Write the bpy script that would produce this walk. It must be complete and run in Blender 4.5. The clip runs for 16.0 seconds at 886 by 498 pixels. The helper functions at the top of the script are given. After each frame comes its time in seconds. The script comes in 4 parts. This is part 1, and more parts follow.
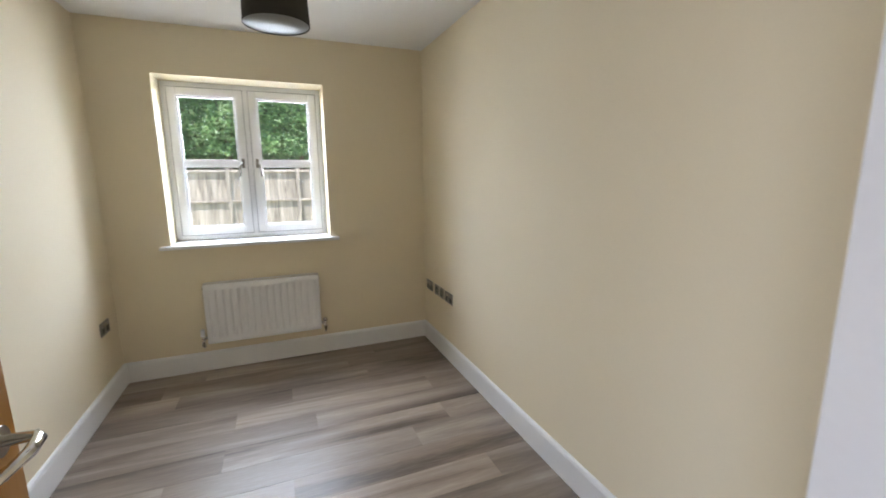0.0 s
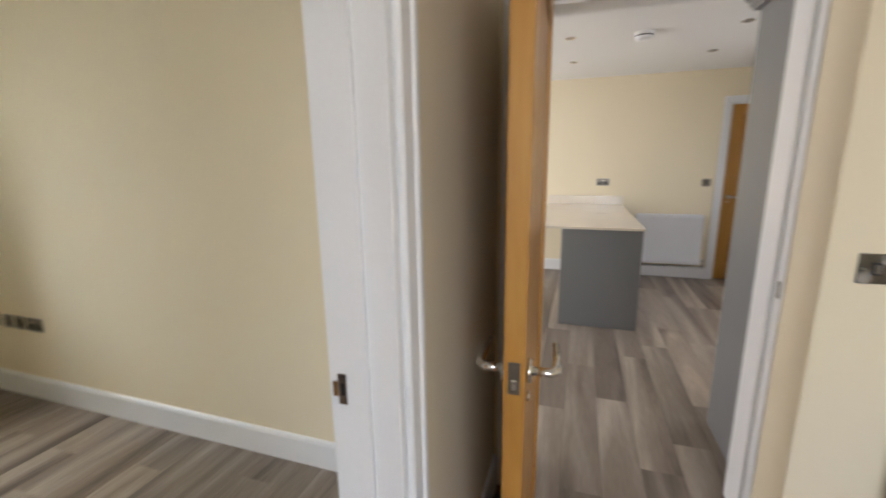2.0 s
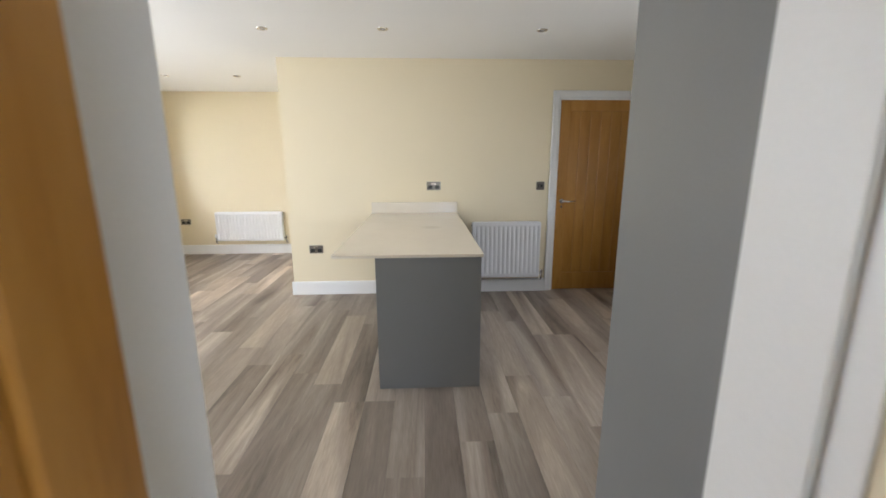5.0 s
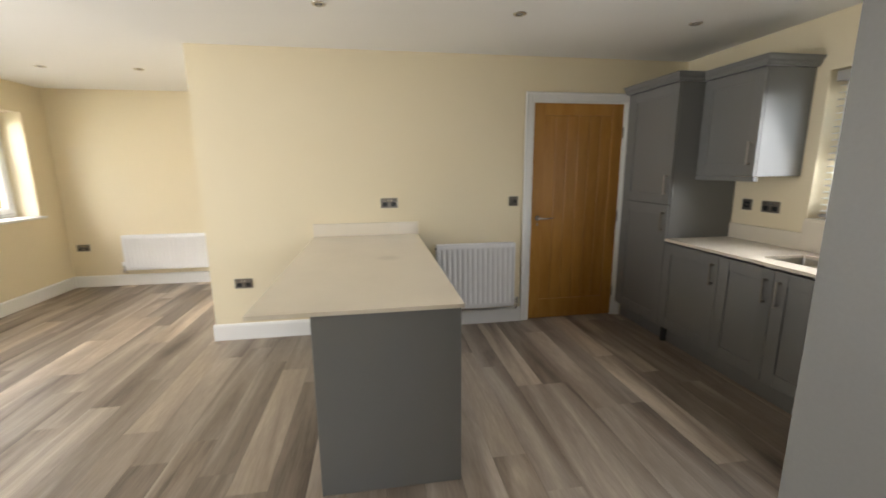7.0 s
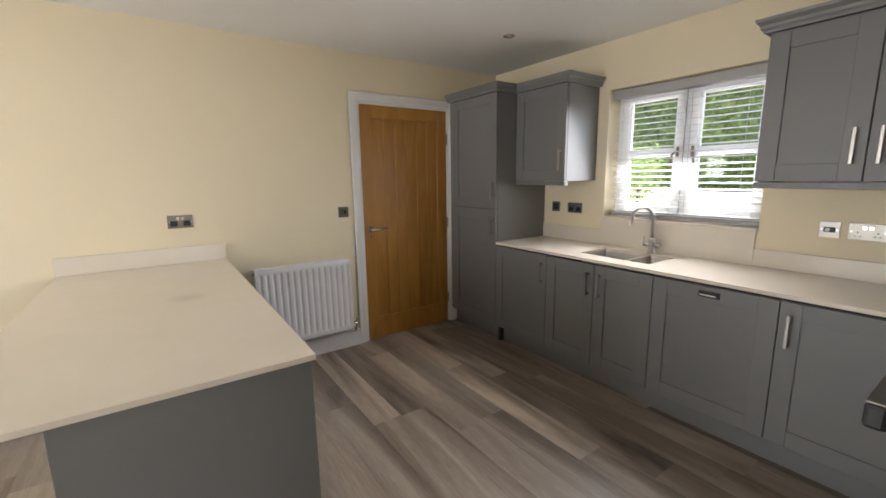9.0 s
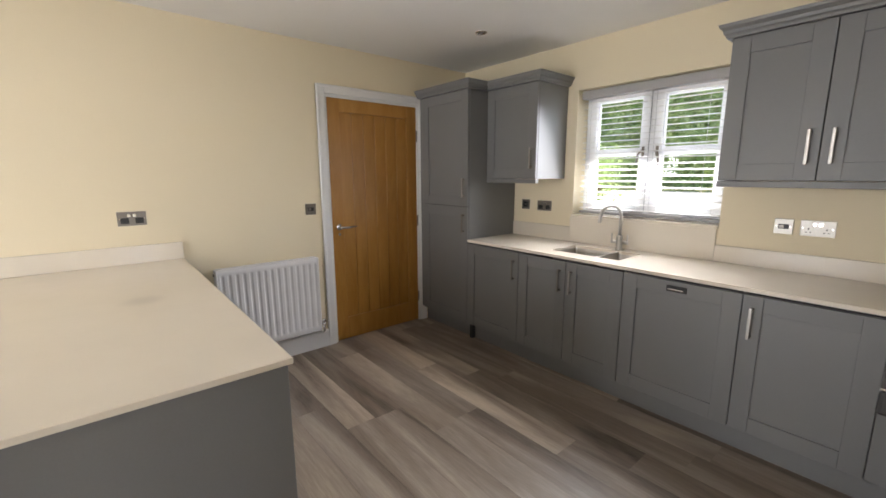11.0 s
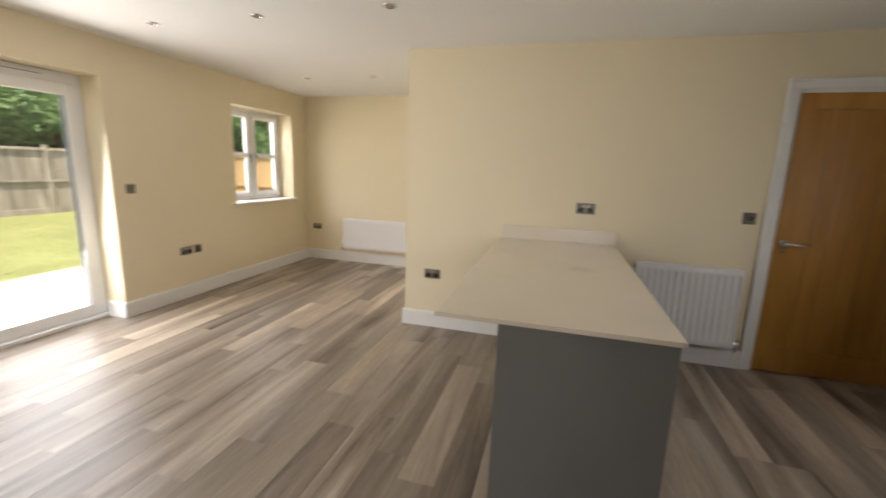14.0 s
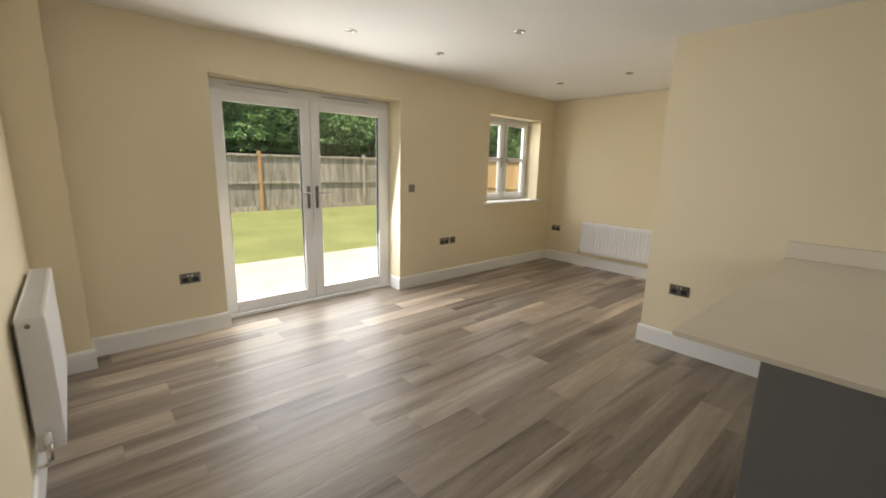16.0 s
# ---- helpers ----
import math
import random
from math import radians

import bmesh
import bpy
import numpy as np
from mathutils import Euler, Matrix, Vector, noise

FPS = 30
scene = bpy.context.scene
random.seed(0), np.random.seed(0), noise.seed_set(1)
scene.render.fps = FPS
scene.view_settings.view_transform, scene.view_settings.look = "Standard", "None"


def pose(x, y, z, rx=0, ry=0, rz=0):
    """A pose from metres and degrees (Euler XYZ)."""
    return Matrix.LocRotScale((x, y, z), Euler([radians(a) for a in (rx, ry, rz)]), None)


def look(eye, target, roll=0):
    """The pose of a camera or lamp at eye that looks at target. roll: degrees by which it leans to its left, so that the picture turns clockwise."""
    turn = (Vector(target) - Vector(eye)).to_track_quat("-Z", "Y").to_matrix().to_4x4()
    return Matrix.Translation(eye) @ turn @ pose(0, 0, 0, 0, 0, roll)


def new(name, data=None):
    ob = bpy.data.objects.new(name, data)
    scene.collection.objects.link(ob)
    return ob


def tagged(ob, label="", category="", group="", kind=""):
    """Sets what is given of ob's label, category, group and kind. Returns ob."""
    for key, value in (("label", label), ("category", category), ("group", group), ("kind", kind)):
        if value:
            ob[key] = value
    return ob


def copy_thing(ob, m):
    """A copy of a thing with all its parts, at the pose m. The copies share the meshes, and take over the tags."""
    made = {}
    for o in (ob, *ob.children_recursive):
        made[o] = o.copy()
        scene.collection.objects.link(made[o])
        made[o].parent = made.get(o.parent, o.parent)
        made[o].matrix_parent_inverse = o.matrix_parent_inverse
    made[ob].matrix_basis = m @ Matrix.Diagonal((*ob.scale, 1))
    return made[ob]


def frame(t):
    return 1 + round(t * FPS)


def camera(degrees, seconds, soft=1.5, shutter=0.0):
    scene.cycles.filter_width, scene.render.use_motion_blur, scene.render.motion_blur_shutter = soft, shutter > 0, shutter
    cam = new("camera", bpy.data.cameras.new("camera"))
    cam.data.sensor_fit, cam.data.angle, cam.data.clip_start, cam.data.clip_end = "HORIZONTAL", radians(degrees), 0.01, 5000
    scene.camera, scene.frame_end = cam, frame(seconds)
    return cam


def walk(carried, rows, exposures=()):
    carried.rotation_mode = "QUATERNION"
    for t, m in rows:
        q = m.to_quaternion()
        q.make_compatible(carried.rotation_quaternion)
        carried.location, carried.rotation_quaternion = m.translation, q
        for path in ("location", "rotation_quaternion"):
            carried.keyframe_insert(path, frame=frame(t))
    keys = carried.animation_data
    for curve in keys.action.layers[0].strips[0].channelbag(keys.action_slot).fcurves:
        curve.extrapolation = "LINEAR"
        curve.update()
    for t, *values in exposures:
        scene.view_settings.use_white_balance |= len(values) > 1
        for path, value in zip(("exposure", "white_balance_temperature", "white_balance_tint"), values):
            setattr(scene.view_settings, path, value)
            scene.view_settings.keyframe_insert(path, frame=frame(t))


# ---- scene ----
cam = camera(94.2, 16.0, soft=1.65, shutter=0.5)
PATH = [
    (0, (0.039, 0.24, 1.428), (0.778, 2.065, 1.076), -0.5),
    (0.5, (-0.04, 0.176, 1.402), (0.918, 1.895, 1.041), -0.9),
    (1, (-0.133, 0.066, 1.428), (1.147, 1.552, 1.037), -1.0),
    (1.5, (-0.24, -0.065, 1.447), (1.394, 1.014, 1.039), -0.5),
    (2, (-0.249, -0.066, 1.438), (1.61, 0.547, 1.027), -0.8),
    (2.5, (-0.233, -0.076, 1.436), (1.709, 0.164, 1.02), -1.5),
    (3, (-0.097, -0.139, 1.424), (1.856, -0.117, 0.995), -0.8),
    (3.5, (0.128, -0.222, 1.43), (2.079, -0.283, 0.991), -0.3),
    (4, (0.432, -0.238, 1.44), (2.381, -0.329, 0.998), -0.2),
    (6.5, (1.58, -0.249, 1.442), (3.541, -0.345, 1.057), 0.2),
    (7, (1.713, -0.235, 1.463), (3.651, -0.547, 1.08), -0.4),
    (7.5, (1.851, -0.21, 1.472), (3.738, -0.752, 1.089), -0.7),
    (8, (1.959, -0.241, 1.457), (3.777, -0.987, 1.085), -0.7),
    (8.5, (2.04, -0.281, 1.451), (3.767, -1.223, 1.091), -0.8),
    (9, (2.123, -0.229, 1.447), (3.743, -1.349, 1.097), -0.8),
    (11.5, (2.195, -0.184, 1.432), (3.706, -1.445, 1.075), -0.2),
    (12, (2.191, -0.165, 1.45), (3.837, -1.238, 1.075), 0.3),
    (12.5, (2.169, -0.177, 1.434), (3.973, -0.953, 1.06), 0.9),
    (13, (2.077, -0.213, 1.441), (4.003, -0.589, 1.057), 1.4),
    (13.5, (1.993, -0.163, 1.433), (3.957, -0.091, 1.058), 1.8),
    (14, (1.885, -0.129, 1.444), (3.779, 0.389, 1.062), 2.0),
    (14.5, (1.86, -0.137, 1.436), (3.606, 0.759, 1.05), 2.0),
    (15, (1.855, -0.148, 1.454), (3.424, 1.026, 1.055), 1.9),
    (15.5, (1.845, -0.154, 1.453), (3.262, 1.198, 1.051), 1.7),
    (16, (1.856, -0.164, 1.441), (3.167, 1.292, 1.04), 1.4),
]
walk(cam, [(t, look(eye, target, roll)) for t, eye, target, roll in PATH], [(0, 1.97, 6250, 21), (1, 1.97, 6550, 18), (3, 1.9, 6850, 17), (4, 2.03, 6050, 15), (6.5, 1.76, 7200, 12), (8.5, 1.83, 7050, 17), (11.5, 2.08, 6950, 17),
                                                                               (12.5, 1.98, 7000, 17), (13.5, 1.68, 7200, 16), (14.5, 1.05, 7600, 17), (16, 0.92, 7500, 13)])

# ---------------------------------------------------------------- light
world = bpy.data.worlds.new("world")
scene.world = world
world.use_nodes = True
wn = world.node_tree
sky = wn.nodes.new("ShaderNodeTexSky")
sky.sky_type, sky.sun_disc = "NISHITA", False
SUN_FROM = Vector((-0.70, -0.34, 1.35)).normalized()
sky.sun_elevation = math.asin(SUN_FROM.z)
sky.sun_rotation = math.atan2(SUN_FROM.x, SUN_FROM.y)
wn.nodes["Background"].inputs["Strength"].default_value = 0.15
wn.links.new(sky.outputs["Color"], wn.nodes["Background"].inputs["Color"])
sun = new("sun", bpy.data.lights.new("sun", "SUN"))
sun.data.energy, sun.data.angle, sun.data.color = 4.6, radians(0.6), (1.0, 0.95, 0.86)
sun.matrix_world = look(SUN_FROM * 30, (0, 0, 0))


def sky_lamp(eye, target, w, h, watts, colour=(0.96, 0.955, 1.0)):
    """Daylight that comes in by a window."""
    ob = new("window_daylight", bpy.data.lights.new("window_daylight", "AREA"))
    ob.data.shape, ob.data.size, ob.data.size_y, ob.data.energy, ob.data.color = "RECTANGLE", w, h, watts, colour
    ob.matrix_world = look(eye, target)
    return ob


sky_lamp((-0.115, 4.45, 2.0), (-0.115, 2.6, 1.0), 1.7, 1.5, 64, (0.80, 0.92, 1.0))
sky_lamp((3.66, 3.735, 1.06), (3.66, 2.2, 0.75), 1.72, 1.9, 30, (0.84, 0.91, 1.0))
sky_lamp((6.57, 4.45, 2.0), (6.57, 2.6, 1.0), 1.7, 1.5, 42, (0.93, 0.95, 1.0))
sky_lamp((3.57, -3.9, 1.85), (3.57, -2.0, 1.15), 1.7, 1.3, 7, (0.72, 0.83, 1.0))
sky_lamp((3.57, -3.19, 1.58), (3.57, -1.4, 0.70), 0.90, 0.80, 6.5, (0.84, 0.91, 1.0)).data.spread = radians(125)
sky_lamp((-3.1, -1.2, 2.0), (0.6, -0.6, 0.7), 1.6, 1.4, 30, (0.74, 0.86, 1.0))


# ---------------------------------------------------------------- materials
def material(name, colour, rough=0.5, metal=0.0, spec=0.5, vary=0.06, scale=3.0, fine=60.0, bump=0.02, stretch=(1, 1, 1), random_value=0.0, coat=0.0):
    """Paint, metal or stone: a base colour with mottling at two scales, and fine relief."""
    m = bpy.data.materials.new(name)
    m.use_nodes = True
    t = m.node_tree
    b = t.nodes["Principled BSDF"]
    b.inputs["Roughness"].default_value, b.inputs["Metallic"].default_value = rough, metal
    b.inputs["Specular IOR Level"].default_value = spec
    b.inputs["Coat Weight"].default_value = coat
    geo = t.nodes.new("ShaderNodeNewGeometry")
    mp = t.nodes.new("ShaderNodeMapping")
    mp.inputs["Scale"].default_value = stretch
    t.links.new(geo.outputs["Position"], mp.inputs["Vector"])
    n1, n2 = t.nodes.new("ShaderNodeTexNoise"), t.nodes.new("ShaderNodeTexNoise")
    for n, s in ((n1, scale), (n2, fine)):
        n.inputs["Scale"].default_value, n.inputs["Detail"].default_value = s, 4
        t.links.new(mp.outputs["Vector"], n.inputs["Vector"])
    add = t.nodes.new("ShaderNodeMath")
    add.operation = "ADD"
    t.links.new(n1.outputs["Fac"], add.inputs[0])
    t.links.new(n2.outputs["Fac"], add.inputs[1])
    mr = t.nodes.new("ShaderNodeMapRange")
    mr.inputs["From Min"].default_value, mr.inputs["From Max"].default_value = 0.6, 1.4
    mr.inputs["To Min"].default_value, mr.inputs["To Max"].default_value = 1 - vary, 1 + vary
    t.links.new(add.outputs[0], mr.inputs["Value"])
    hsv = t.nodes.new("ShaderNodeHueSaturation")
    hsv.inputs["Color"].default_value = (*colour, 1)
    value = mr.outputs["Result"]
    if random_value:
        info = t.nodes.new("ShaderNodeObjectInfo")
        m2 = t.nodes.new("ShaderNodeMapRange")
        m2.inputs["To Min"].default_value, m2.inputs["To Max"].default_value = 1 - random_value, 1 + random_value
        t.links.new(info.outputs["Random"], m2.inputs["Value"])
        mul = t.nodes.new("ShaderNodeMath")
        mul.operation = "MULTIPLY"
        t.links.new(value, mul.inputs[0])
        t.links.new(m2.outputs["Result"], mul.inputs[1])
        value = mul.outputs[0]
    t.links.new(value, hsv.inputs["Value"])
    t.links.new(hsv.outputs["Color"], b.inputs["Base Color"])
    if bump:
        bp = t.nodes.new("ShaderNodeBump")
        bp.inputs["Strength"].default_value, bp.inputs["Distance"].default_value = min(1.0, bump * 10), 0.002
        t.links.new(n2.outputs["Fac"], bp.inputs["Height"])
        t.links.new(bp.outputs["Normal"], b.inputs["Normal"])
    return m


def ramp_node(t, stops):
    r = t.nodes.new("ShaderNodeValToRGB")
    e = r.color_ramp.elements
    while len(e) < len(stops):
        e.new(0.5)
    for k, (p, c) in zip(e, stops):
        k.position, k.color = p, (*c, 1)
    return r


def wood(name, stops, along, rough, random_amount=0.0, grain=26.0, coat=0.0, spec=0.5, broad=2.2, tones=None, squash=0.13, fine=0.35):
    """Sawn or printed boards: streaks along one axis, broad cathedral figure, and a tone for each board."""
    m = bpy.data.materials.new(name)
    m.use_nodes = True
    t = m.node_tree
    b = t.nodes["Principled BSDF"]
    b.inputs["Roughness"].default_value, b.inputs["Coat Weight"].default_value = rough, coat
    b.inputs["Specular IOR Level"].default_value = spec
    b.inputs["Coat Roughness"].default_value = 0.2
    geo, info = t.nodes.new("ShaderNodeTexCoord"), t.nodes.new("ShaderNodeObjectInfo")
    off = t.nodes.new("ShaderNodeVectorMath")
    off.operation = "MULTIPLY_ADD"
    off.inputs[1].default_value = (37.0, 19.0, 53.0)
    t.links.new(info.outputs["Random"], off.inputs[0])
    t.links.new(geo.outputs["Object"], off.inputs[2])
    squeeze = [1.0, 1.0, 1.0]
    squeeze[along] = squash
    mp = t.nodes.new("ShaderNodeMapping")
    mp.inputs["Scale"].default_value = squeeze
    t.links.new(off.outputs[0], mp.inputs["Vector"])
    n1, n2 = t.nodes.new("ShaderNodeTexNoise"), t.nodes.new("ShaderNodeTexNoise")
    n1.inputs["Scale"].default_value, n1.inputs["Detail"].default_value, n1.inputs["Distortion"].default_value = broad * 4, 6, 0.9
    n2.inputs["Scale"].default_value, n2.inputs["Detail"].default_value = grain * 4, 5
    for n in (n1, n2):
        t.links.new(mp.outputs["Vector"], n.inputs["Vector"])
    mix = t.nodes.new("ShaderNodeMath")
    mix.operation = "MULTIPLY_ADD"
    mix.inputs[1].default_value = fine
    t.links.new(n2.outputs["Fac"], mix.inputs[0])
    t.links.new(n1.outputs["Fac"], mix.inputs[2])
    r = ramp_node(t, stops)
    t.links.new(mix.outputs[0], r.inputs["Fac"])
    out = r.outputs["Color"]
    if tones:
        tr = ramp_node(t, tones)
        t.links.new(info.outputs["Random"], tr.inputs["Fac"])
        mc = t.nodes.new("ShaderNodeMix")
        mc.data_type, mc.blend_type = "RGBA", "MULTIPLY"
        mc.inputs["Factor"].default_value = 1.0
        t.links.new(out, mc.inputs["A"])
        t.links.new(tr.outputs["Color"], mc.inputs["B"])
        out = mc.outputs["Result"]
    t.links.new(out, b.inputs["Base Color"])
    bp = t.nodes.new("ShaderNodeBump")
    bp.inputs["Strength"].default_value, bp.inputs["Distance"].default_value = 0.25, 0.001
    t.links.new(n2.outputs["Fac"], bp.inputs["Height"])
    t.links.new(bp.outputs["Normal"], b.inputs["Normal"])
    return m


WALL = material("cream_wall_paint", (0.81, 0.715, 0.525), 0.75, vary=0.025, scale=1.3, fine=220, bump=0.012, spec=0.3)
CEIL = material("white_ceiling_paint", (0.84, 0.83, 0.80), 0.9, vary=0.02, scale=1.0, fine=200, bump=0.01, spec=0.2)
TRIM = material("white_satin_woodwork", (0.83, 0.83, 0.82), 0.38, vary=0.02, scale=5, fine=120, bump=0.004)
UPVC = material("white_upvc", (0.86, 0.87, 0.88), 0.3, vary=0.015, scale=6, fine=90, bump=0.0)
RAD = material("white_radiator_enamel", (0.84, 0.84, 0.85), 0.3, vary=0.015, scale=5, fine=90, bump=0.0)
GREY = material("grey_cabinet_paint", (0.185, 0.186, 0.186), 0.42, vary=0.04, scale=3, fine=160, bump=0.006, random_value=0.03)
GREYDARK = material("dark_plastic_and_gap_shade", (0.03, 0.03, 0.03), 0.7, vary=0.1)
QUARTZ = material("pale_quartz", (0.77, 0.70, 0.59), 0.17, spec=0.6, vary=0.045, scale=4, fine=380, bump=0.0)
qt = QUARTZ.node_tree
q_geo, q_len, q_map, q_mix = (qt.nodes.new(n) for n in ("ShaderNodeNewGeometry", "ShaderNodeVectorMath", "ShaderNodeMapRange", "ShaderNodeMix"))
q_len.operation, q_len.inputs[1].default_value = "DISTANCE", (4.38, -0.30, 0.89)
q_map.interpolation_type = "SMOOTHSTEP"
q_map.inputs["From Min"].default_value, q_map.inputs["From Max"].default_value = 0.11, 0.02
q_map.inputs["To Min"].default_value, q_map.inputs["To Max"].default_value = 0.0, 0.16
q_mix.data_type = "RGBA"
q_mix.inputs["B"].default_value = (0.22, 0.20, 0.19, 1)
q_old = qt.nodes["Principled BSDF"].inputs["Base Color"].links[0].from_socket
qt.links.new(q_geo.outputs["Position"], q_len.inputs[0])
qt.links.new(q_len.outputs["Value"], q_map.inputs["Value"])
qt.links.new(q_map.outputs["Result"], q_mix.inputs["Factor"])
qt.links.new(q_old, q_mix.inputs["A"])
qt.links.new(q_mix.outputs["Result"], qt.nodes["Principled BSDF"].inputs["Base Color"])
CHROME = material("polished_chrome", (0.72, 0.71, 0.69), 0.16, metal=1.0, vary=0.03, bump=0.0)
STEEL = material("brushed_steel", (0.24, 0.22, 0.195), 0.32, metal=1.0, vary=0.12, scale=8, fine=150, bump=0.01, stretch=(1, 1, 6))
SINK = material("satin_sink_steel", (0.55, 0.53, 0.50), 0.3, metal=1.0, vary=0.06, scale=6, fine=140, bump=0.004)
HANDLE = material("satin_nickel_handle", (0.40, 0.38, 0.35), 0.38, metal=1.0, vary=0.06, bump=0.0)
RADIAL = material("circular_brushed_steel", (0.20, 0.185, 0.165), 0.26, metal=1.0, vary=0.05, scale=8, fine=150, bump=0.0)
tang = RADIAL.node_tree.nodes.new("ShaderNodeTangent")
tang.direction_type, tang.axis = "RADIAL", "Y"
RADIAL.node_tree.nodes["Principled BSDF"].inputs["Anisotropic"].default_value = 0.85
RADIAL.node_tree.links.new(tang.outputs[0], RADIAL.node_tree.nodes["Principled BSDF"].inputs["Tangent"])
BLACK = material("black_plastic", (0.018, 0.018, 0.018), 0.45, vary=0.1, bump=0.0)
SHADE = material("charcoal_lamp_fabric", (0.045, 0.042, 0.036), 0.9, vary=0.15, scale=40, fine=500, bump=0.05)
DIFF = material("white_lamp_diffuser", (0.30, 0.31, 0.30), 0.6, vary=0.03)
LENS = material("frosted_bulb_glass", (0.28, 0.27, 0.25), 0.35, vary=0.05)
RUBBER = material("sealing_gasket", (0.05, 0.05, 0.05), 0.6, vary=0.1)
SEAL = material("grey_window_seal", (0.30, 0.31, 0.33), 0.6, vary=0.05, bump=0.0)
SLAT = material("white_blind_slat", (0.84, 0.84, 0.82), 0.5, vary=0.03, scale=9, fine=90, bump=0.004)
BLINDRAIL = material("pale_grey_blind_pelmet", (0.40, 0.40, 0.40), 0.5, vary=0.03)
OAK = wood("oiled_oak", [(0.25, (0.29, 0.118, 0.017)), (0.55, (0.43, 0.197, 0.036)), (0.85, (0.52, 0.262, 0.060))], 2, 0.38, coat=0.15, tones=[(0.0, (0.86, 0.84, 0.80)), (1.0, (1.0, 1.0, 1.0))])
OAKGROOVE = wood("oak_groove", [(0.3, (0.09, 0.038, 0.010)), (0.8, (0.15, 0.066, 0.018))], 2, 0.6)
FLOOR = wood("grey_oak_plank", [(0.38, (0.105, 0.081, 0.064)), (0.50, (0.225, 0.182, 0.146)), (0.61, (0.30, 0.25, 0.204)), (0.72, (0.41, 0.35, 0.29)), (0.86, (0.56, 0.49, 0.41))], 0, 0.40, grain=26, spec=0.55, broad=1.25,
             tones=[(0.0, (0.70, 0.68, 0.67)), (0.3, (0.86, 0.84, 0.83)), (0.78, (1.02, 1.0, 0.99)), (0.86, (1.22, 1.19, 1.15)), (1.0, (1.45, 1.41, 1.36))], squash=0.10, fine=0.19)
SUBFLOOR = material("floor_joint", (0.05, 0.042, 0.035), 0.8, vary=0.2)
FENCE = wood("weathered_fence_board", [(0.40, (0.11, 0.096, 0.082)), (0.62, (0.28, 0.25, 0.215)), (0.85, (0.40, 0.365, 0.32))], 2, 0.9, grain=16, tones=[(0.0, (0.75, 0.74, 0.72)), (1.0, (1.1, 1.08, 1.05))])
FENCENEW = wood("new_fence_board", [(0.25, (0.26, 0.16, 0.075)), (0.8, (0.40, 0.27, 0.14))], 2, 0.85, grain=16, tones=[(0.0, (0.85, 0.84, 0.82)), (1.0, (1.1, 1.08, 1.05))])
POST = wood("tan_fence_post", [(0.25, (0.30, 0.16, 0.07)), (0.8, (0.44, 0.26, 0.13))], 2, 0.9)
PAVE = material("pale_stone_paving", (0.46, 0.43, 0.38), 0.85, vary=0.10, scale=2, fine=40, bump=0.05, random_value=0.08)
GRAVEL = material("pale_gravel", (0.42, 0.39, 0.34), 0.95, vary=0.25, scale=12, fine=160, bump=0.08)
LAWN = material("lawn_soil_green", (0.21, 0.225, 0.085), 0.95, vary=0.4, scale=0.9, fine=50, bump=0.08)
BARK = material("brown_bark", (0.10, 0.07, 0.045), 0.95, vary=0.3, scale=6, fine=40, bump=0.08)
RENDER = material("house_brick_render", (0.30, 0.19, 0.14), 0.9, vary=0.15, scale=4, fine=60, bump=0.05)


def leafy(name, dark, light, through_light=0.3):
    m = bpy.data.materials.new(name)
    m.use_nodes = True
    t = m.node_tree
    b = t.nodes["Principled BSDF"]
    b.inputs["Roughness"].default_value = 0.45
    g = t.nodes.new("ShaderNodeNewGeometry")
    r = ramp_node(t, [(0.0, dark), (1.0, light)])
    t.links.new(g.outputs["Random Per Island"], r.inputs["Fac"])
    t.links.new(r.outputs["Color"], b.inputs["Base Color"])
    b.inputs["Subsurface Weight"].default_value = 0.0
    tr = t.nodes.new("ShaderNodeBsdfTranslucent")
    t.links.new(r.outputs["Color"], tr.inputs["Color"])
    mx = t.nodes.new("ShaderNodeMixShader")
    mx.inputs["Fac"].default_value = through_light
    t.links.new(b.outputs[0], mx.inputs[1])
    t.links.new(tr.outputs[0], mx.inputs[2])
    t.links.new(mx.outputs[0], t.nodes["Material Output"].inputs["Surface"])
    return m


LAUREL = leafy("laurel_leaves", (0.035, 0.095, 0.032), (0.21, 0.36, 0.13), 0.35)
LEAVES = leafy("fresh_tree_leaves", (0.16, 0.28, 0.08), (0.48, 0.60, 0.26), 0.6)
GRASS = leafy("grass_blades", (0.21, 0.25, 0.075), (0.36, 0.40, 0.15))

GLASS = bpy.data.materials.new("window_glass")
GLASS.use_nodes = True
gt = GLASS.node_tree
gt.nodes.remove(gt.nodes["Principled BSDF"])
g_tr, g_gl, g_mx, g_lw, g_pw, g_fr = (gt.nodes.new(n) for n in ("ShaderNodeBsdfTransparent", "ShaderNodeBsdfGlossy", "ShaderNodeMixShader", "ShaderNodeLayerWeight", "ShaderNodeMath", "ShaderNodeMath"))
g_gl.inputs["Roughness"].default_value = 0.01
g_tr.inputs["Color"].default_value = (0.96, 0.98, 0.97, 1)
g_pw.operation, g_fr.operation = "POWER", "MULTIPLY_ADD"
g_pw.inputs[1].default_value = 5.0
g_fr.inputs[1].default_value, g_fr.inputs[2].default_value = 0.9, 0.035
gt.links.new(g_lw.outputs["Facing"], g_pw.inputs[0])
gt.links.new(g_pw.outputs[0], g_fr.inputs[0])
gt.links.new(g_fr.outputs[0], g_mx.inputs["Fac"])
gt.links.new(g_tr.outputs[0], g_mx.inputs[1])
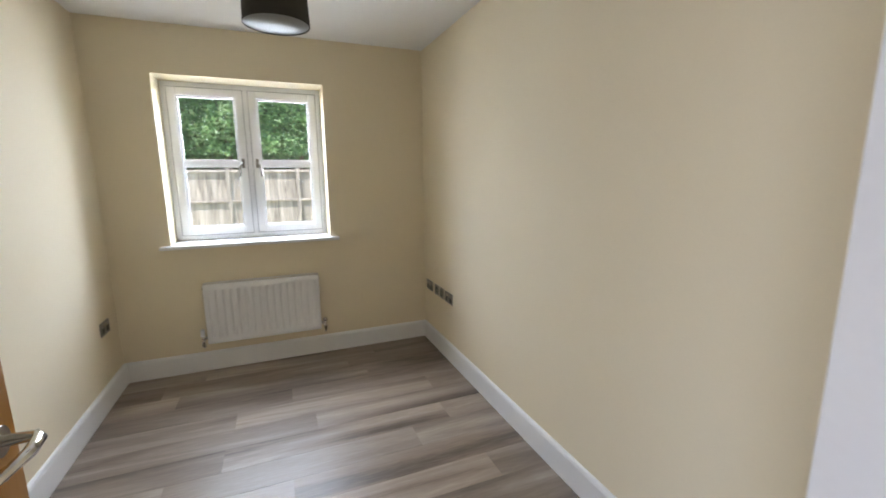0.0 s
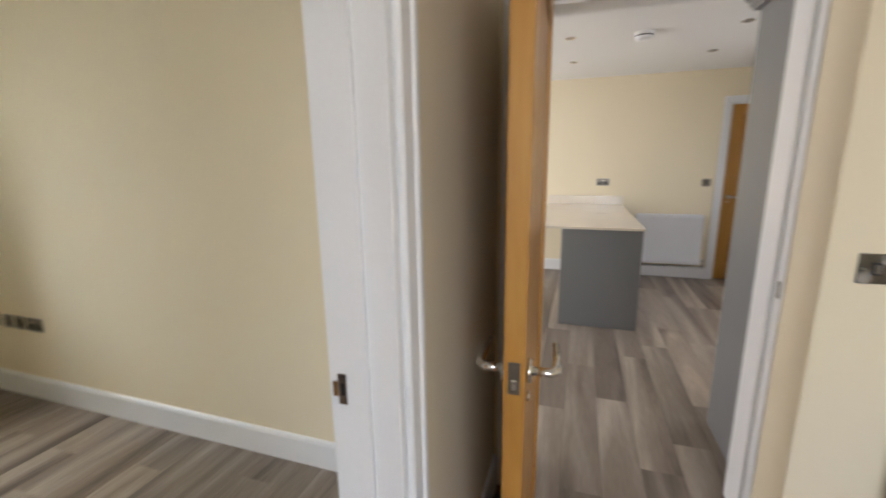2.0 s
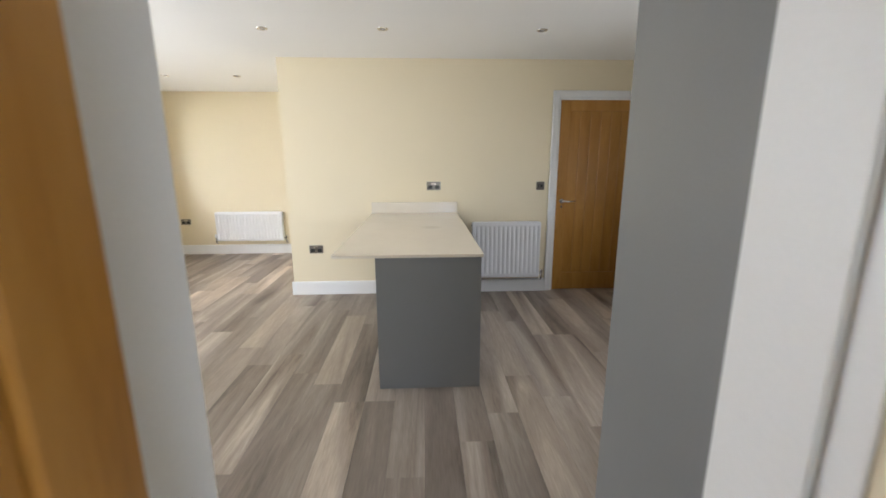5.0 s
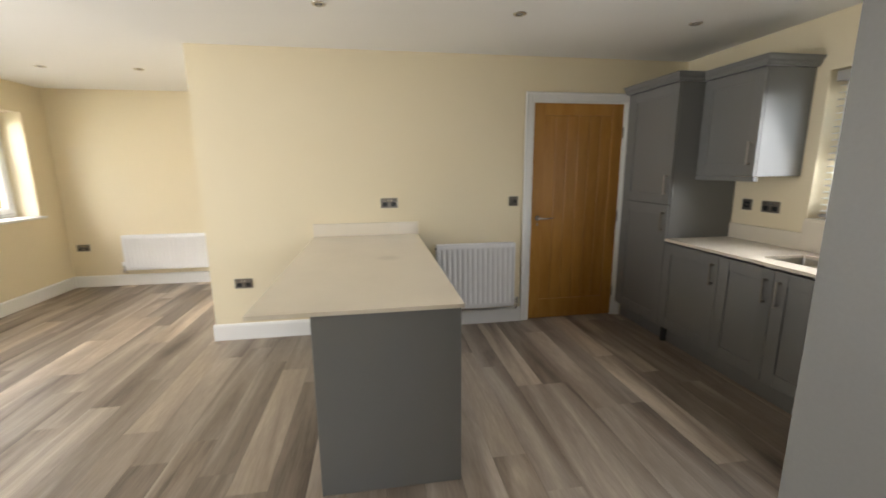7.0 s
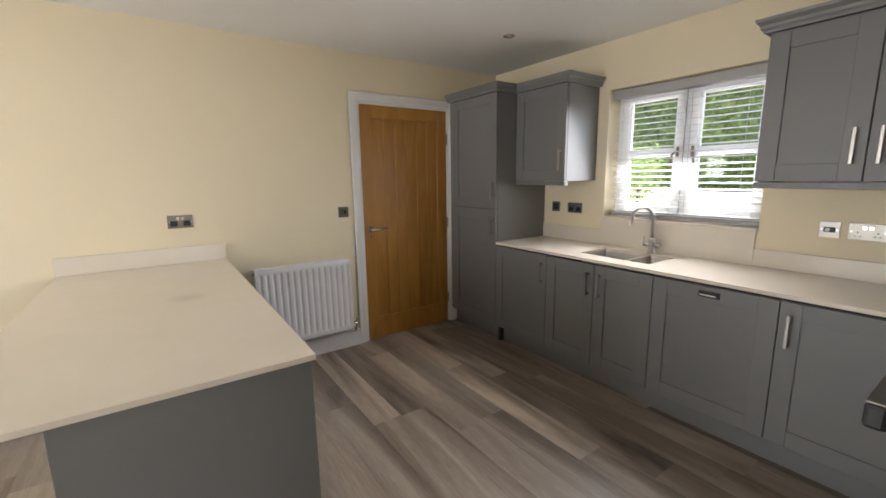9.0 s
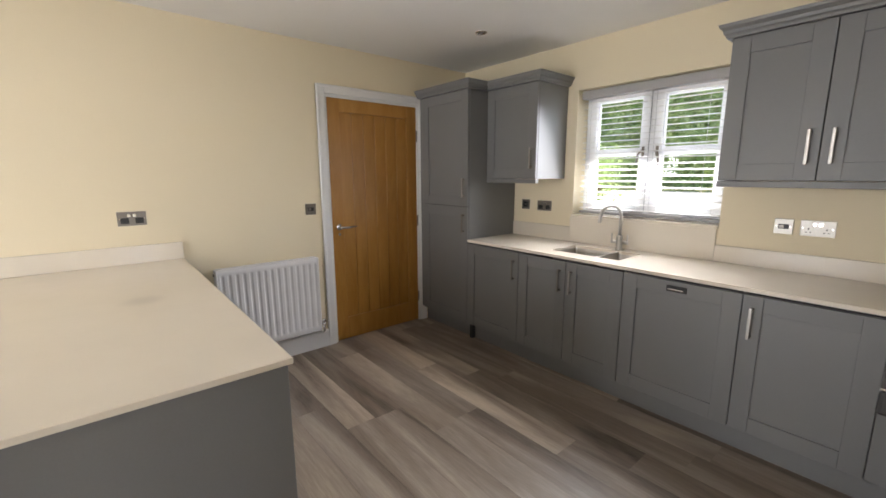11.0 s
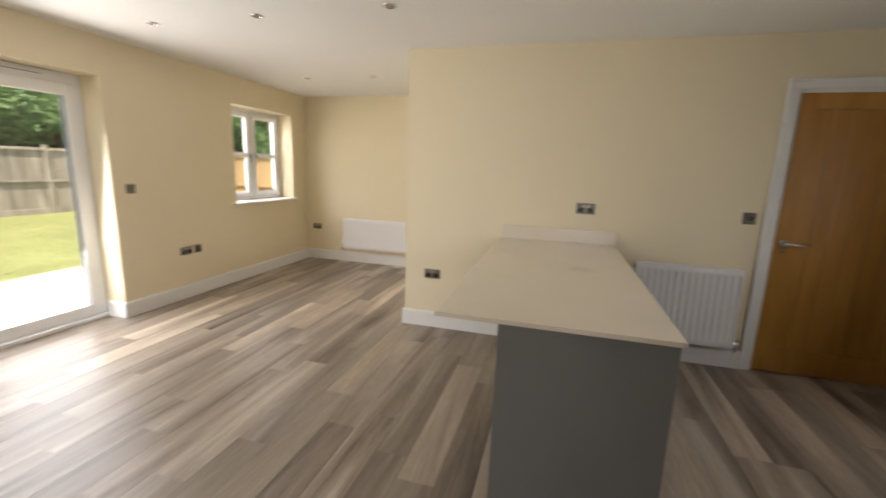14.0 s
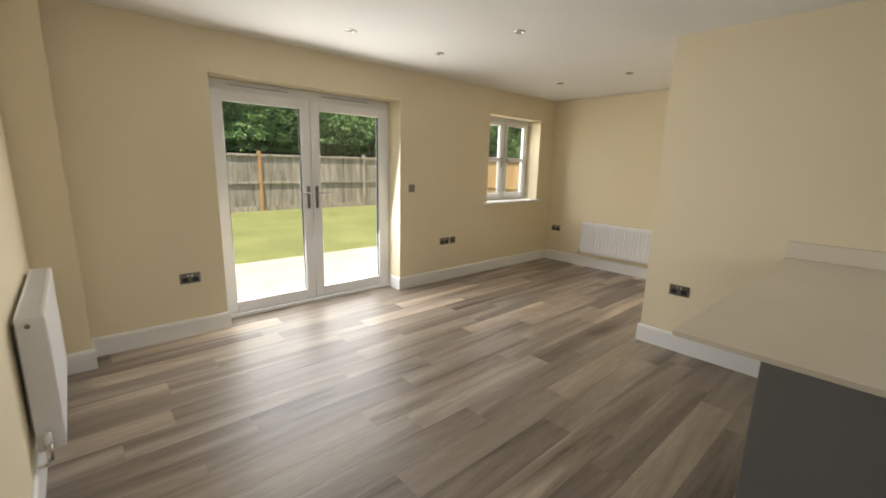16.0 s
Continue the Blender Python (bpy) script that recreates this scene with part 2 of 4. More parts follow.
gt.links.new(g_gl.outputs[0], g_mx.inputs[2])
gt.links.new(g_mx.outputs[0], gt.nodes["Material Output"].inputs["Surface"])


# ---------------------------------------------------------------- building helpers
def box(bm, lo, hi, bevel=0.0, segs=1):
    """An axis-aligned block, with its edges rounded off if asked."""
    lo, hi = [min(a, b) for a, b in zip(lo, hi)], [max(a, b) for a, b in zip(lo, hi)]
    vs = [bm.verts.new((x, y, z)) for x in (lo[0], hi[0]) for y in (lo[1], hi[1]) for z in (lo[2], hi[2])]
    fs = [bm.faces.new([vs[i] for i in q]) for q in ((0, 1, 3, 2), (4, 6, 7, 5), (0, 4, 5, 1), (2, 3, 7, 6), (0, 2, 6, 4), (1, 5, 7, 3))]
    if bevel:
        es = list({e for f in fs for e in f.edges})
        bmesh.ops.bevel(bm, geom=es, offset=bevel, segments=segs, profile=0.5, affect="EDGES")
    return bm


def blk(lo, hi, bevel=0.0, segs=1):
    return box(bmesh.new(), lo, hi, bevel, segs)


def tube(bm, points, radius, sides=10, cap=True):
    """A round bar along a line of points."""
    rings = []
    pts = [Vector(p) for p in points]
    for i, p in enumerate(pts):
        d = (pts[min(i + 1, len(pts) - 1)] - pts[max(i - 1, 0)]).normalized()
        u = d.orthogonal().normalized() if i == 0 else (rings[-1][1] - d * rings[-1][1].dot(d)).normalized()
        v = d.cross(u)
        r = radius[i] if isinstance(radius, (list, tuple)) else radius
        rings.append(([bm.verts.new(p + (u * math.cos(a) + v * math.sin(a)) * r) for a in [2 * math.pi * k / sides for k in range(sides)]], u))
    for (a, _), (b, _) in zip(rings, rings[1:]):
        for k in range(sides):
            bm.faces.new((a[k], a[(k + 1) % sides], b[(k + 1) % sides], b[k])).smooth = True
    if cap:
        bm.faces.new(rings[0][0][::-1])
        bm.faces.new(rings[-1][0])
    return bm


def lathe(bm, profile, centre=(0, 0, 0), sides=28):
    """A turned shape about a vertical axis."""
    c = Vector(centre)
    rings = [[bm.verts.new(c + Vector((r * math.cos(2 * math.pi * k / sides), r * math.sin(2 * math.pi * k / sides), z))) for k in range(sides)] for r, z in profile]
    for a, b in zip(rings, rings[1:]):
        for k in range(sides):
            bm.faces.new((a[k], a[(k + 1) % sides], b[(k + 1) % sides], b[k])).smooth = True
    return bm


def extrude_profile(bm, prof, axis_from, axis_to):
    """A moulding: a closed outline of (out, up) swept straight; out is turned left of the way."""
    a, b = Vector(axis_from), Vector(axis_to)
    d = (b - a).normalized()
    side = Vector((-d.y, d.x, 0))
    up = Vector((0, 0, 1))
    ra = [bm.verts.new(a + side * o + up * h) for o, h in prof]
    rb = [bm.verts.new(b + side * o + up * h) for o, h in prof]
    n = len(prof)
    for k in range(n):
        bm.faces.new((ra[k], ra[(k + 1) % n], rb[(k + 1) % n], rb[k]))
    bm.faces.new(ra[::-1])
    bm.faces.new(rb)
    return bm


def mesh_object(name, bm, mat, parent=None):
    bmesh.ops.recalc_face_normals(bm, faces=bm.faces)
    me = bpy.data.meshes.new(name)
    bm.to_mesh(me)
    bm.free()
    me.materials.append(mat)
    ob = new(name, me)
    ob.parent = parent
    return ob


def part(name, bm, mat, parent, label=""):
    return tagged(mesh_object(name, bm, mat, parent), label)


def thing(name, m, label, category, group="", kind=""):
    ob = new(name)
    ob.matrix_basis = m
    ob.empty_display_size = 0.1
    return tagged(ob, label, category, group, kind)


def structure(name, bm, mat, label, category):
    return tagged(mesh_object(name, bm, mat), label, category, kind="structure")


def wall_with_holes(name, axis, face, back, a0, a1, z0, z1, holes, label):
    """A wall along x (axis 0) or y (axis 1), from a0 to a1, with openings (a, a, z, z) right through it."""
    bm = bmesh.new()
    cuts = sorted({a0, a1, *[h[0] for h in holes], *[h[1] for h in holes]})

    def put(p, q, zl, zh):
        if axis == 0:
            box(bm, (p, face, zl), (q, back, zh))
        else:
            box(bm, (face, p, zl), (back, q, zh))
    for p, q in zip(cuts, cuts[1:]):
        hs = [h for h in holes if h[0] <= p + 1e-6 and h[1] >= q - 1e-6]
        if not hs:
            put(p, q, z0, z1)
        for h in hs:
            if h[2] > z0:
                put(p, q, z0, h[2])
            if h[3] < z1:
                put(p, q, h[3], z1)
    bmesh.ops.remove_doubles(bm, verts=bm.verts, dist=1e-5)
    return structure(name, bm, WALL, label, "wall")


# ---------------------------------------------------------------- the large structure
CH = 2.42
N, S, W, E, FAR = 3.60, -3.15, 1.60, 5.376, 7.49
wall_with_holes("wall_north", 0, N, N + 0.30, -1.18, FAR + 0.15, 0, CH, [(-0.66, 0.43, 0.955, 2.105), (2.745, 4.58, 0, 2.105), (6.02, 7.13, 0.955, 2.105)], "cream painted outside wall with window and patio door openings")
wall_with_holes("wall_study_west", 1, -1.18, -1.03, 0.40, N, 0, CH, [], "plain cream painted wall")
wall_with_holes("wall_study_south", 0, 0.24, 0.40, -2.3, 1.37, 0, CH, [(-0.43, 0.433, 0, 2.065)], "cream painted wall with the study door opening")
wall_with_holes("wall_study_east", 1, 1.225, 1.37, 0.40, N, 0, CH, [], "cream painted wall with a row of sockets")
wall_with_holes("wall_west", 1, 1.37, W, S, N, 0, CH, [(-0.765, 0.14, 0, 2.028)], "cream painted wall with the kitchen door opening")
wall_with_holes("wall_hall_end", 1, 1.17, 1.37, -2.5, -0.742, 0, CH, [], "cream painted hall wall with two switches")
wall_with_holes("wall_hall_south", 0, -2.65, -2.5, -2.3, 1.37, 0, CH, [], "plain cream painted wall")
wall_with_holes("wall_hall_west", 1, -2.45, -2.3, -2.65, 0.40, 0, CH, [(-1.85, -0.55, 0.85, 2.1)], "cream painted hall wall with a window opening")
wall_with_holes("wall_east", 1, E, E + 0.15, S, 1.18, 0, CH, [(-2.565, -1.635, 0, 2.06)], "cream painted wall behind the peninsula")
wall_with_holes("wall_alcove_south", 0, 1.03, 1.18, E + 0.15, FAR, 0, CH, [], "plain cream painted wall")
wall_with_holes("wall_far", 1, FAR, FAR + 0.15, 1.03, N, 0, CH, [], "cream painted wall with a low radiator")
wall_with_holes("wall_south", 0, S - 0.30, S, 1.37, E + 0.15, 0, CH, [(3.05, 4.09, 1.112, 2.068)], "cream painted kitchen wall with a window opening")
structure("wall_boxing", blk((W, 3.385, 0), (1.83, N, CH)), WALL, "narrow boxed-out corner painted cream", "wall")
structure("wall_behind_door", blk((E + 0.16, -2.9, 0), (E + 0.3, -1.3, CH)), WALL, "plain wall behind the closed door", "wall")
structure("ceiling", blk((-2.45, -3.45, CH), (FAR + 0.15, N + 0.30, CH + 0.12)), CEIL, "plain white painted ceiling", "ceiling")
structure("roof", blk((-2.6, -3.6, CH + 0.12), (FAR + 0.3, N + 0.34, CH + 0.2)), RENDER, "flat roof slab", "roof")
FLOOR_OB = structure("floor", blk((-2.45, -3.45, -0.15), (FAR + 0.15, N + 0.295, -0.005)), SUBFLOOR, "grey-brown oak-effect plank floor", "floor")

SKIRT = [(0, 0), (0.018, 0), (0.018, 0.125), (0.014, 0.138), (0.007, 0.145), (0, 0.145)]


def skirting(ax, ay, bx, by):
    """A run of skirting; the room is to the left of the way from a to b."""
    structure("baseboard", extrude_profile(bmesh.new(), SKIRT, (ax, ay, 0), (bx, by, 0)), TRIM, "white painted skirting board along the wall", "skirting")


for a in ((1.225, 3.6, -1.03, 3.6), (-1.03, 3.6, -1.03, 0.40), (1.225, 0.40, 1.225, 3.6), (0.49, 0.40, 1.225, 0.40), (-1.03, 0.40, -0.50, 0.40),
          (1.37, 0.24, 0.49, 0.24), (1.17, -2.5, 1.17, -0.742), (1.17, -0.742, 1.34, -0.742), (-0.50, 0.24, -2.3, 0.24),
          (2.745, 3.6, 1.83, 3.6), (1.83, 3.6, 1.83, 3.385), (1.848, 3.385, 1.60, 3.385), (1.60, 3.385, 1.60, 0.19), (4.58, 3.582, 4.58, 3.80), (7.49, 3.6, 4.58, 3.6), (7.49, 1.18, 7.49, 3.6),
          (5.376, 1.18, 7.49, 1.18), (5.376, -0.60, 5.376, 1.198), (5.376, -1.575, 5.376, -0.60), (2.745, 3.80, 2.745, 3.582)):
    skirting(*a)


# ---------------------------------------------------------------- doors
def lever(parent, x, y, z, out, along):
    """A chrome lever on a round rose; out is -1 or 1 along y, along -1 or 1 along x."""
    bm = bmesh.new()
    tube(bm, [(x, y, z), (x, y + out * 0.009, z)], 0.026, 20)
    tube(bm, [(x, y + out * 0.008, z), (x, y + out * 0.052, z), (x + along * 0.012, y + out * 0.060, z), (x + along * 0.05, y + out * 0.062, z - 0.002),
              (x + along * 0.135, y + out * 0.056, z + 0.004)], [0.010, 0.010, 0.0105, 0.010, 0.007], 12)
    tube(bm, [(x, y, z - 0.06), (x, y + out * 0.006, z - 0.06)], 0.012, 16)
    part("handle", bm, CHROME, parent, "polished chrome lever handle")


def oak_door(name, m, w, h, label, hinge_y=-0.003):
    """A ledged oak door: local x from the hinge, y through its thickness of 44 mm."""
    ob = thing(name, m, label, "door", kind="structure")
    t, st, tr, br = 0.044, 0.105, 0.105, 0.20
    part("stile", blk((0, 0, 0.008), (st, t, h), 0.002), OAK, ob)
    part("stile", blk((w - st, 0, 0.008), (w, t, h), 0.002), OAK, ob)
    part("rail", blk((st, 0.0015, h - tr), (w - st, t - 0.0015, h), 0.002), OAK, ob)
    part("rail", blk((st, 0.0015, 0.008), (w - st, t - 0.0015, br), 0.002), OAK, ob)
    n = 6
    pw = (w - 2 * st) / n
    for k in range(n):
        part("board", blk((st + k * pw + 0.0011, 0.009, br), (st + (k + 1) * pw - 0.0011, t - 0.009, h - tr), 0.0035), OAK, ob)
    part("groove_backing", blk((st, 0.016, br), (w - st, t - 0.016, h - tr)), OAKGROOVE, ob)
    for out, y in ((-1, 0), (1, t)):
        lever(ob, w - 0.06, y, 1.0, out, -1)
    part("latch_plate", blk((w - 0.0005, 0.010, 0.975), (w + 0.0015, 0.034, 1.045)), STEEL, ob, "steel latch plate")
    part("latch_bolt", blk((w + 0.001, 0.015, 0.985), (w + 0.009, 0.029, 1.01), 0.003), CHROME, ob)
    for z in (0.25, 1.0, 1.78):
        part("hinge", tube(bmesh.new(), [(-0.003, hinge_y, z - 0.05), (-0.003, hinge_y, z + 0.05)], 0.007, 10), STEEL, ob, "steel butt hinge")
    return ob


oak_door("door_1", pose(1.375, 0.094, 0, 0, 0, 182.2), 0.862, 1.985, "open oiled-oak boarded door with chrome levers, swung into the hall")
oak_door("door_2", pose(-0.396, 0.385, 0, 0, 0, 91.8), 0.762, 2.03, "open oiled-oak boarded study door folded back into the room")
oak_door("door_3", pose(E + 0.052, -2.535, 0, 0, 0, 90), 0.868, 2.035, "closed oiled-oak boarded door beside the kitchen units", 0.047)


def lining(name, axis, face, back, a0, a1, top, stop, label, sides=(1, 1), arch=0.068):
    """A white door lining in an opening, with stops, and architraves on the given sides (face, back)."""
    ob = thing(name, pose(0, 0, 0), label, "door frame", kind="structure")

    def b(p, q, u, v, zl, zh, bev=0.0015):
        lo, hi = ((p, u, zl), (q, v, zh)) if axis == 0 else ((u, p, zl), (v, q, zh))
        return blk(lo, hi, bev)
    t = 0.03
    part("jamb", b(a0, a0 + t, face, back, 0, top), TRIM, ob)
    part("jamb", b(a1 - t, a1, face, back, 0, top), TRIM, ob)
    part("head", b(a0, a1, face + 0.001, back - 0.001, top - t, top), TRIM, ob)
    s0, s1 = stop
    part("stop", b(a0 + t, a0 + t + 0.014, s0, s1, 0, top - t), TRIM, ob)
    part("stop", b(a1 - t - 0.014, a1 - t, s0, s1, 0, top - t), TRIM, ob)
    part("stop", b(a0 + t, a1 - t, s0, s1, top - t - 0.014, top - t), TRIM, ob)
    for on, u, v, w2 in ((sides[0], face, face - 0.016, face - 0.022), (sides[1], back, back + 0.016, back + 0.022)):
        if on:
            for p, q, r, r2 in ((a0 + 0.008 - arch, a0 + 0.008, a0 + 0.008 - arch, a0 + 0.03 - arch), (a1 - 0.008, a1 - 0.008 + arch, a1 - 0.03 + arch, a1 - 0.008 + arch)):
                part("architrave", b(p, q, u, v, 0, top + arch - 0.008, 0.004), TRIM, ob)
                part("architrave_bead", b(r, r2, u, w2, 0, top + arch - 0.008, 0.004), TRIM, ob)
            part("architrave", b(a0 + 0.008, a1 - 0.008, u, v, top - 0.008, top + arch - 0.008, 0.004), TRIM, ob)
            part("architrave_bead", b(a0 + 0.03 - arch, a1 - 0.03 + arch, u, w2, top + arch - 0.030, top + arch - 0.008, 0.004), TRIM, ob)
    return ob


f = lining("door_frame_1", 1, 1.37, W, -0.765, 0.14, 2.028, (1.42, 1.47), "white painted door lining with moulded stops", (0, 1))
part("architrave", blk((1.352, 0.132, 0), (1.3695, 0.222, 2.10), 0.004), TRIM, f)
part("architrave", blk((1.353, -0.735, 2.022), (1.3695, 0.131, 2.10), 0.004), TRIM, f)
part("keep_plate", blk((1.384, -0.735, 0.965), (1.400, -0.7325, 1.025)), STEEL, f, "steel latch keep")
f = lining("door_frame_2", 0, 0.24, 0.395, -0.43, 0.433, 2.065, (0.30, 0.338), "white painted study door frame with moulded architrave", (1, 0))
part("keep_plate", blk((0.4005, 0.356, 0.962), (0.4025, 0.374, 1.028)), STEEL, f, "steel latch keep")
part("keep_lip", blk((0.3990, 0.373, 0.978), (0.4025, 0.386, 1.012), 0.001), CHROME, f)
part("keep_slot", blk((0.3995, 0.359, 0.982), (0.4008, 0.369, 1.008)), BLACK, f)
lining("door_frame_3", 1, E, E + 0.15, -2.565, -1.635, 2.065, (E + 0.10, E + 0.13), "white painted frame of the closed door", (1, 0))


# ---------------------------------------------------------------- windows and patio doors
def casement(name, m, w, h, label):
    """A two-leaf white window: local x across, z up from its foot, y 0 the room side, 70 mm deep."""
    ob = thing(name, m, label, "window", kind="structure")
    fr, d = 0.042, 0.07
    for lo, hi in (((0, 0, 0), (fr, d, h)), ((w - fr, 0, 0), (w, d, h)), ((fr, 0.001, h - fr), (w - fr, d - 0.001, h)), ((fr, 0.001, 0), (w - fr, d - 0.001, fr)), ((w / 2 - 0.024, 0.001, fr), (w / 2 + 0.024, d - 0.001, h - fr))):
        part("window_frame", blk(lo, hi, 0.003), UPVC, ob)
    sf, half = 0.054, w / 2
    for k, (a, b) in enumerate(((fr, half - 0.024), (half + 0.024, w - fr))):
        a, b, z0, z1 = a - 0.004, b + 0.004, fr - 0.004, h - fr + 0.004
        s = part("sash", box(box(box(box(bmesh.new(), (a, -0.012, z0), (a + sf, 0.05, z1), 0.004), (b - sf, -0.012, z0), (b, 0.05, z1), 0.004), (a + sf, -0.011, z0), (b - sf, 0.05, z0 + sf), 0.004), (a + sf, -0.011, z1 - sf), (b - sf, 0.05, z1), 0.004), UPVC, ob)
        zb = (z0 + z1) / 2
        part("glazing_bar", blk((a + sf, 0.000, zb - 0.017), (b - sf, 0.045, zb + 0.017), 0.006), UPVC, s)
        for zl, zh in ((z0 + sf, zb - 0.017), (zb + 0.017, z1 - sf)):
            g = part("pane", blk((a + sf, 0.020, zl), (b - sf, 0.024, zh)), GLASS, s)
            g.visible_shadow = False
            bm = bmesh.new()
            for lo, hi in (((a + sf, 0.004, zl), (a + sf + 0.013, 0.020, zh)), ((b - sf - 0.013, 0.004, zl), (b - sf, 0.020, zh)), ((a + sf + 0.013, 0.005, zl), (b - sf - 0.013, 0.020, zl + 0.013)), ((a + sf + 0.013, 0.005, zh - 0.013), (b - sf - 0.013, 0.020, zh))):
                box(bm, lo, hi, 0.003)
            part("glazing_bead", bm, UPVC, s)
        hx = b - 0.03 if k == 0 else a + 0.03
        bm = blk((hx - 0.010, -0.020, zb - 0.035), (hx + 0.010, -0.012, zb + 0.035), 0.003)
        tube(bm, [(hx, -0.018, zb), (hx, -0.045, zb), (hx + (-0.02 if k == 0 else 0.02), -0.05, zb - 0.02), (hx + (-0.028 if k == 0 else 0.028), -0.048, zb - 0.10)], 0.0075, 10)
        part("handle", bm, STEEL, s, "steel window handle")
        gap = bmesh.new()
        for lo, hi in (((a - 0.004, -0.004, z0 - 0.003), (a - 0.0005, 0.004, z1 + 0.003)), ((b + 0.0005, -0.004, z0 - 0.003), (b + 0.004, 0.004, z1 + 0.003)), ((a, -0.003, z0 - 0.004), (b, 0.004, z0 - 0.0005)), ((a, -0.003, z1 + 0.0005), (b, 0.004, z1 + 0.004))):
            box(gap, lo, hi)
        part("seal", gap, SEAL, s, "grey rubber sash seal")
    return ob


casement("window_1", pose(-0.66, 3.825, 0.958), 1.09, 1.147, "white two-leaf casement window over the radiator")
casement("window_2", pose(6.02, 3.825, 0.958), 1.11, 1.147, "white two-leaf casement window with a glazing bar")
casement("window_3", pose(4.09, -3.295, 1.114, 0, 0, 180), 1.04, 0.954, "white two-leaf kitchen window behind a slatted blind")
for x0, x1 in ((-0.722, 0.495), (5.955, 7.175)):
    structure("window_sill", blk((x0, 3.545, 0.932), (x1, 3.83, 0.957), 0.006, 2), TRIM, "white painted window board", "window sill")


def patio_doors():
    ob = thing("door_4", pose(2.745, 3.82, 0), "closed white glazed double patio doors onto the garden", "patio door", kind="structure")
    w, h, fr, d = 1.835, 2.103, 0.05, 0.075
    for lo, hi in (((0, 0, 0), (fr, d, h)), ((w - fr, 0, 0), (w, d, h)), ((fr, 0.001, h - 0.085), (w - fr, d - 0.001, h)), ((fr, 0.001, 0), (w - fr, d - 0.001, 0.055))):
        part("door_frame", blk(lo, hi, 0.003), UPVC, ob)
    for x in (0.18, 1.02):
        v = part("trickle_vent", blk((x, -0.016, h - 0.055), (x + 0.55, 0, h - 0.028), 0.004), UPVC, ob, "slim white trickle vent")
        part("vent_slot", blk((x + 0.02, -0.018, h - 0.044), (x + 0.53, -0.0155, h - 0.040)), RUBBER, v)
    part("threshold", blk((0.0, -0.035, 0.002), (w, -0.001, 0.035), 0.004), UPVC, ob)
    mid, sf = w / 2 - 0.008, 0.094
    for k, (a, b) in enumerate(((fr - 0.006, mid - 0.002), (mid + 0.002, w - fr + 0.006))):
        z0, z1 = 0.05, h - 0.079
        bm = bmesh.new()
        for lo, hi in (((a, -0.012, z0), (a + sf, 0.055, z1)), ((b - sf, -0.012, z0), (b, 0.055, z1)), ((a + sf, -0.011, z0), (b - sf, 0.055, z0 + sf)), ((a + sf, -0.011, z1 - sf), (b - sf, 0.055, z1))):
            box(bm, lo, hi, 0.005)
        s = part("door_leaf", bm, UPVC, ob)
        bm = bmesh.new()
        for lo, hi in (((a + sf, 0.006, z0 + sf), (a + sf + 0.006, 0.03, z1 - sf)), ((b - sf - 0.006, 0.006, z0 + sf), (b - sf, 0.03, z1 - sf))):
            box(bm, lo, hi)
        part("gasket", bm, RUBBER, s, "black glazing gasket")
        g = part("pane", blk((a + sf, 0.020, z0 + sf), (b - sf, 0.024, z1 - sf)), GLASS, s)
        g.visible_shadow = False
        hx = b - 0.042 if k == 0 else a + 0.042
        bm = blk((hx - 0.016, -0.022, 0.98), (hx + 0.016, -0.011, 1.20), 0.005, 2)
        part("handle_plate", bm, STEEL, s, "grey steel handle plate")
        bm = bmesh.new()
        sgn = -1 if k == 0 else 1
        tube(bm, [(hx, -0.02, 1.135), (hx, -0.06, 1.135), (hx + sgn * 0.02, -0.066, 1.135), (hx + sgn * 0.125, -0.062, 1.137)], [0.010, 0.010, 0.010, 0.007], 10)
        part("lever", bm, CHROME, s, "chrome lever handle")
        part("lock_cylinder", tube(bmesh.new(), [(hx, -0.02, 1.03), (hx, -0.028, 1.03)], 0.008, 10), BLACK, s)


patio_doors()


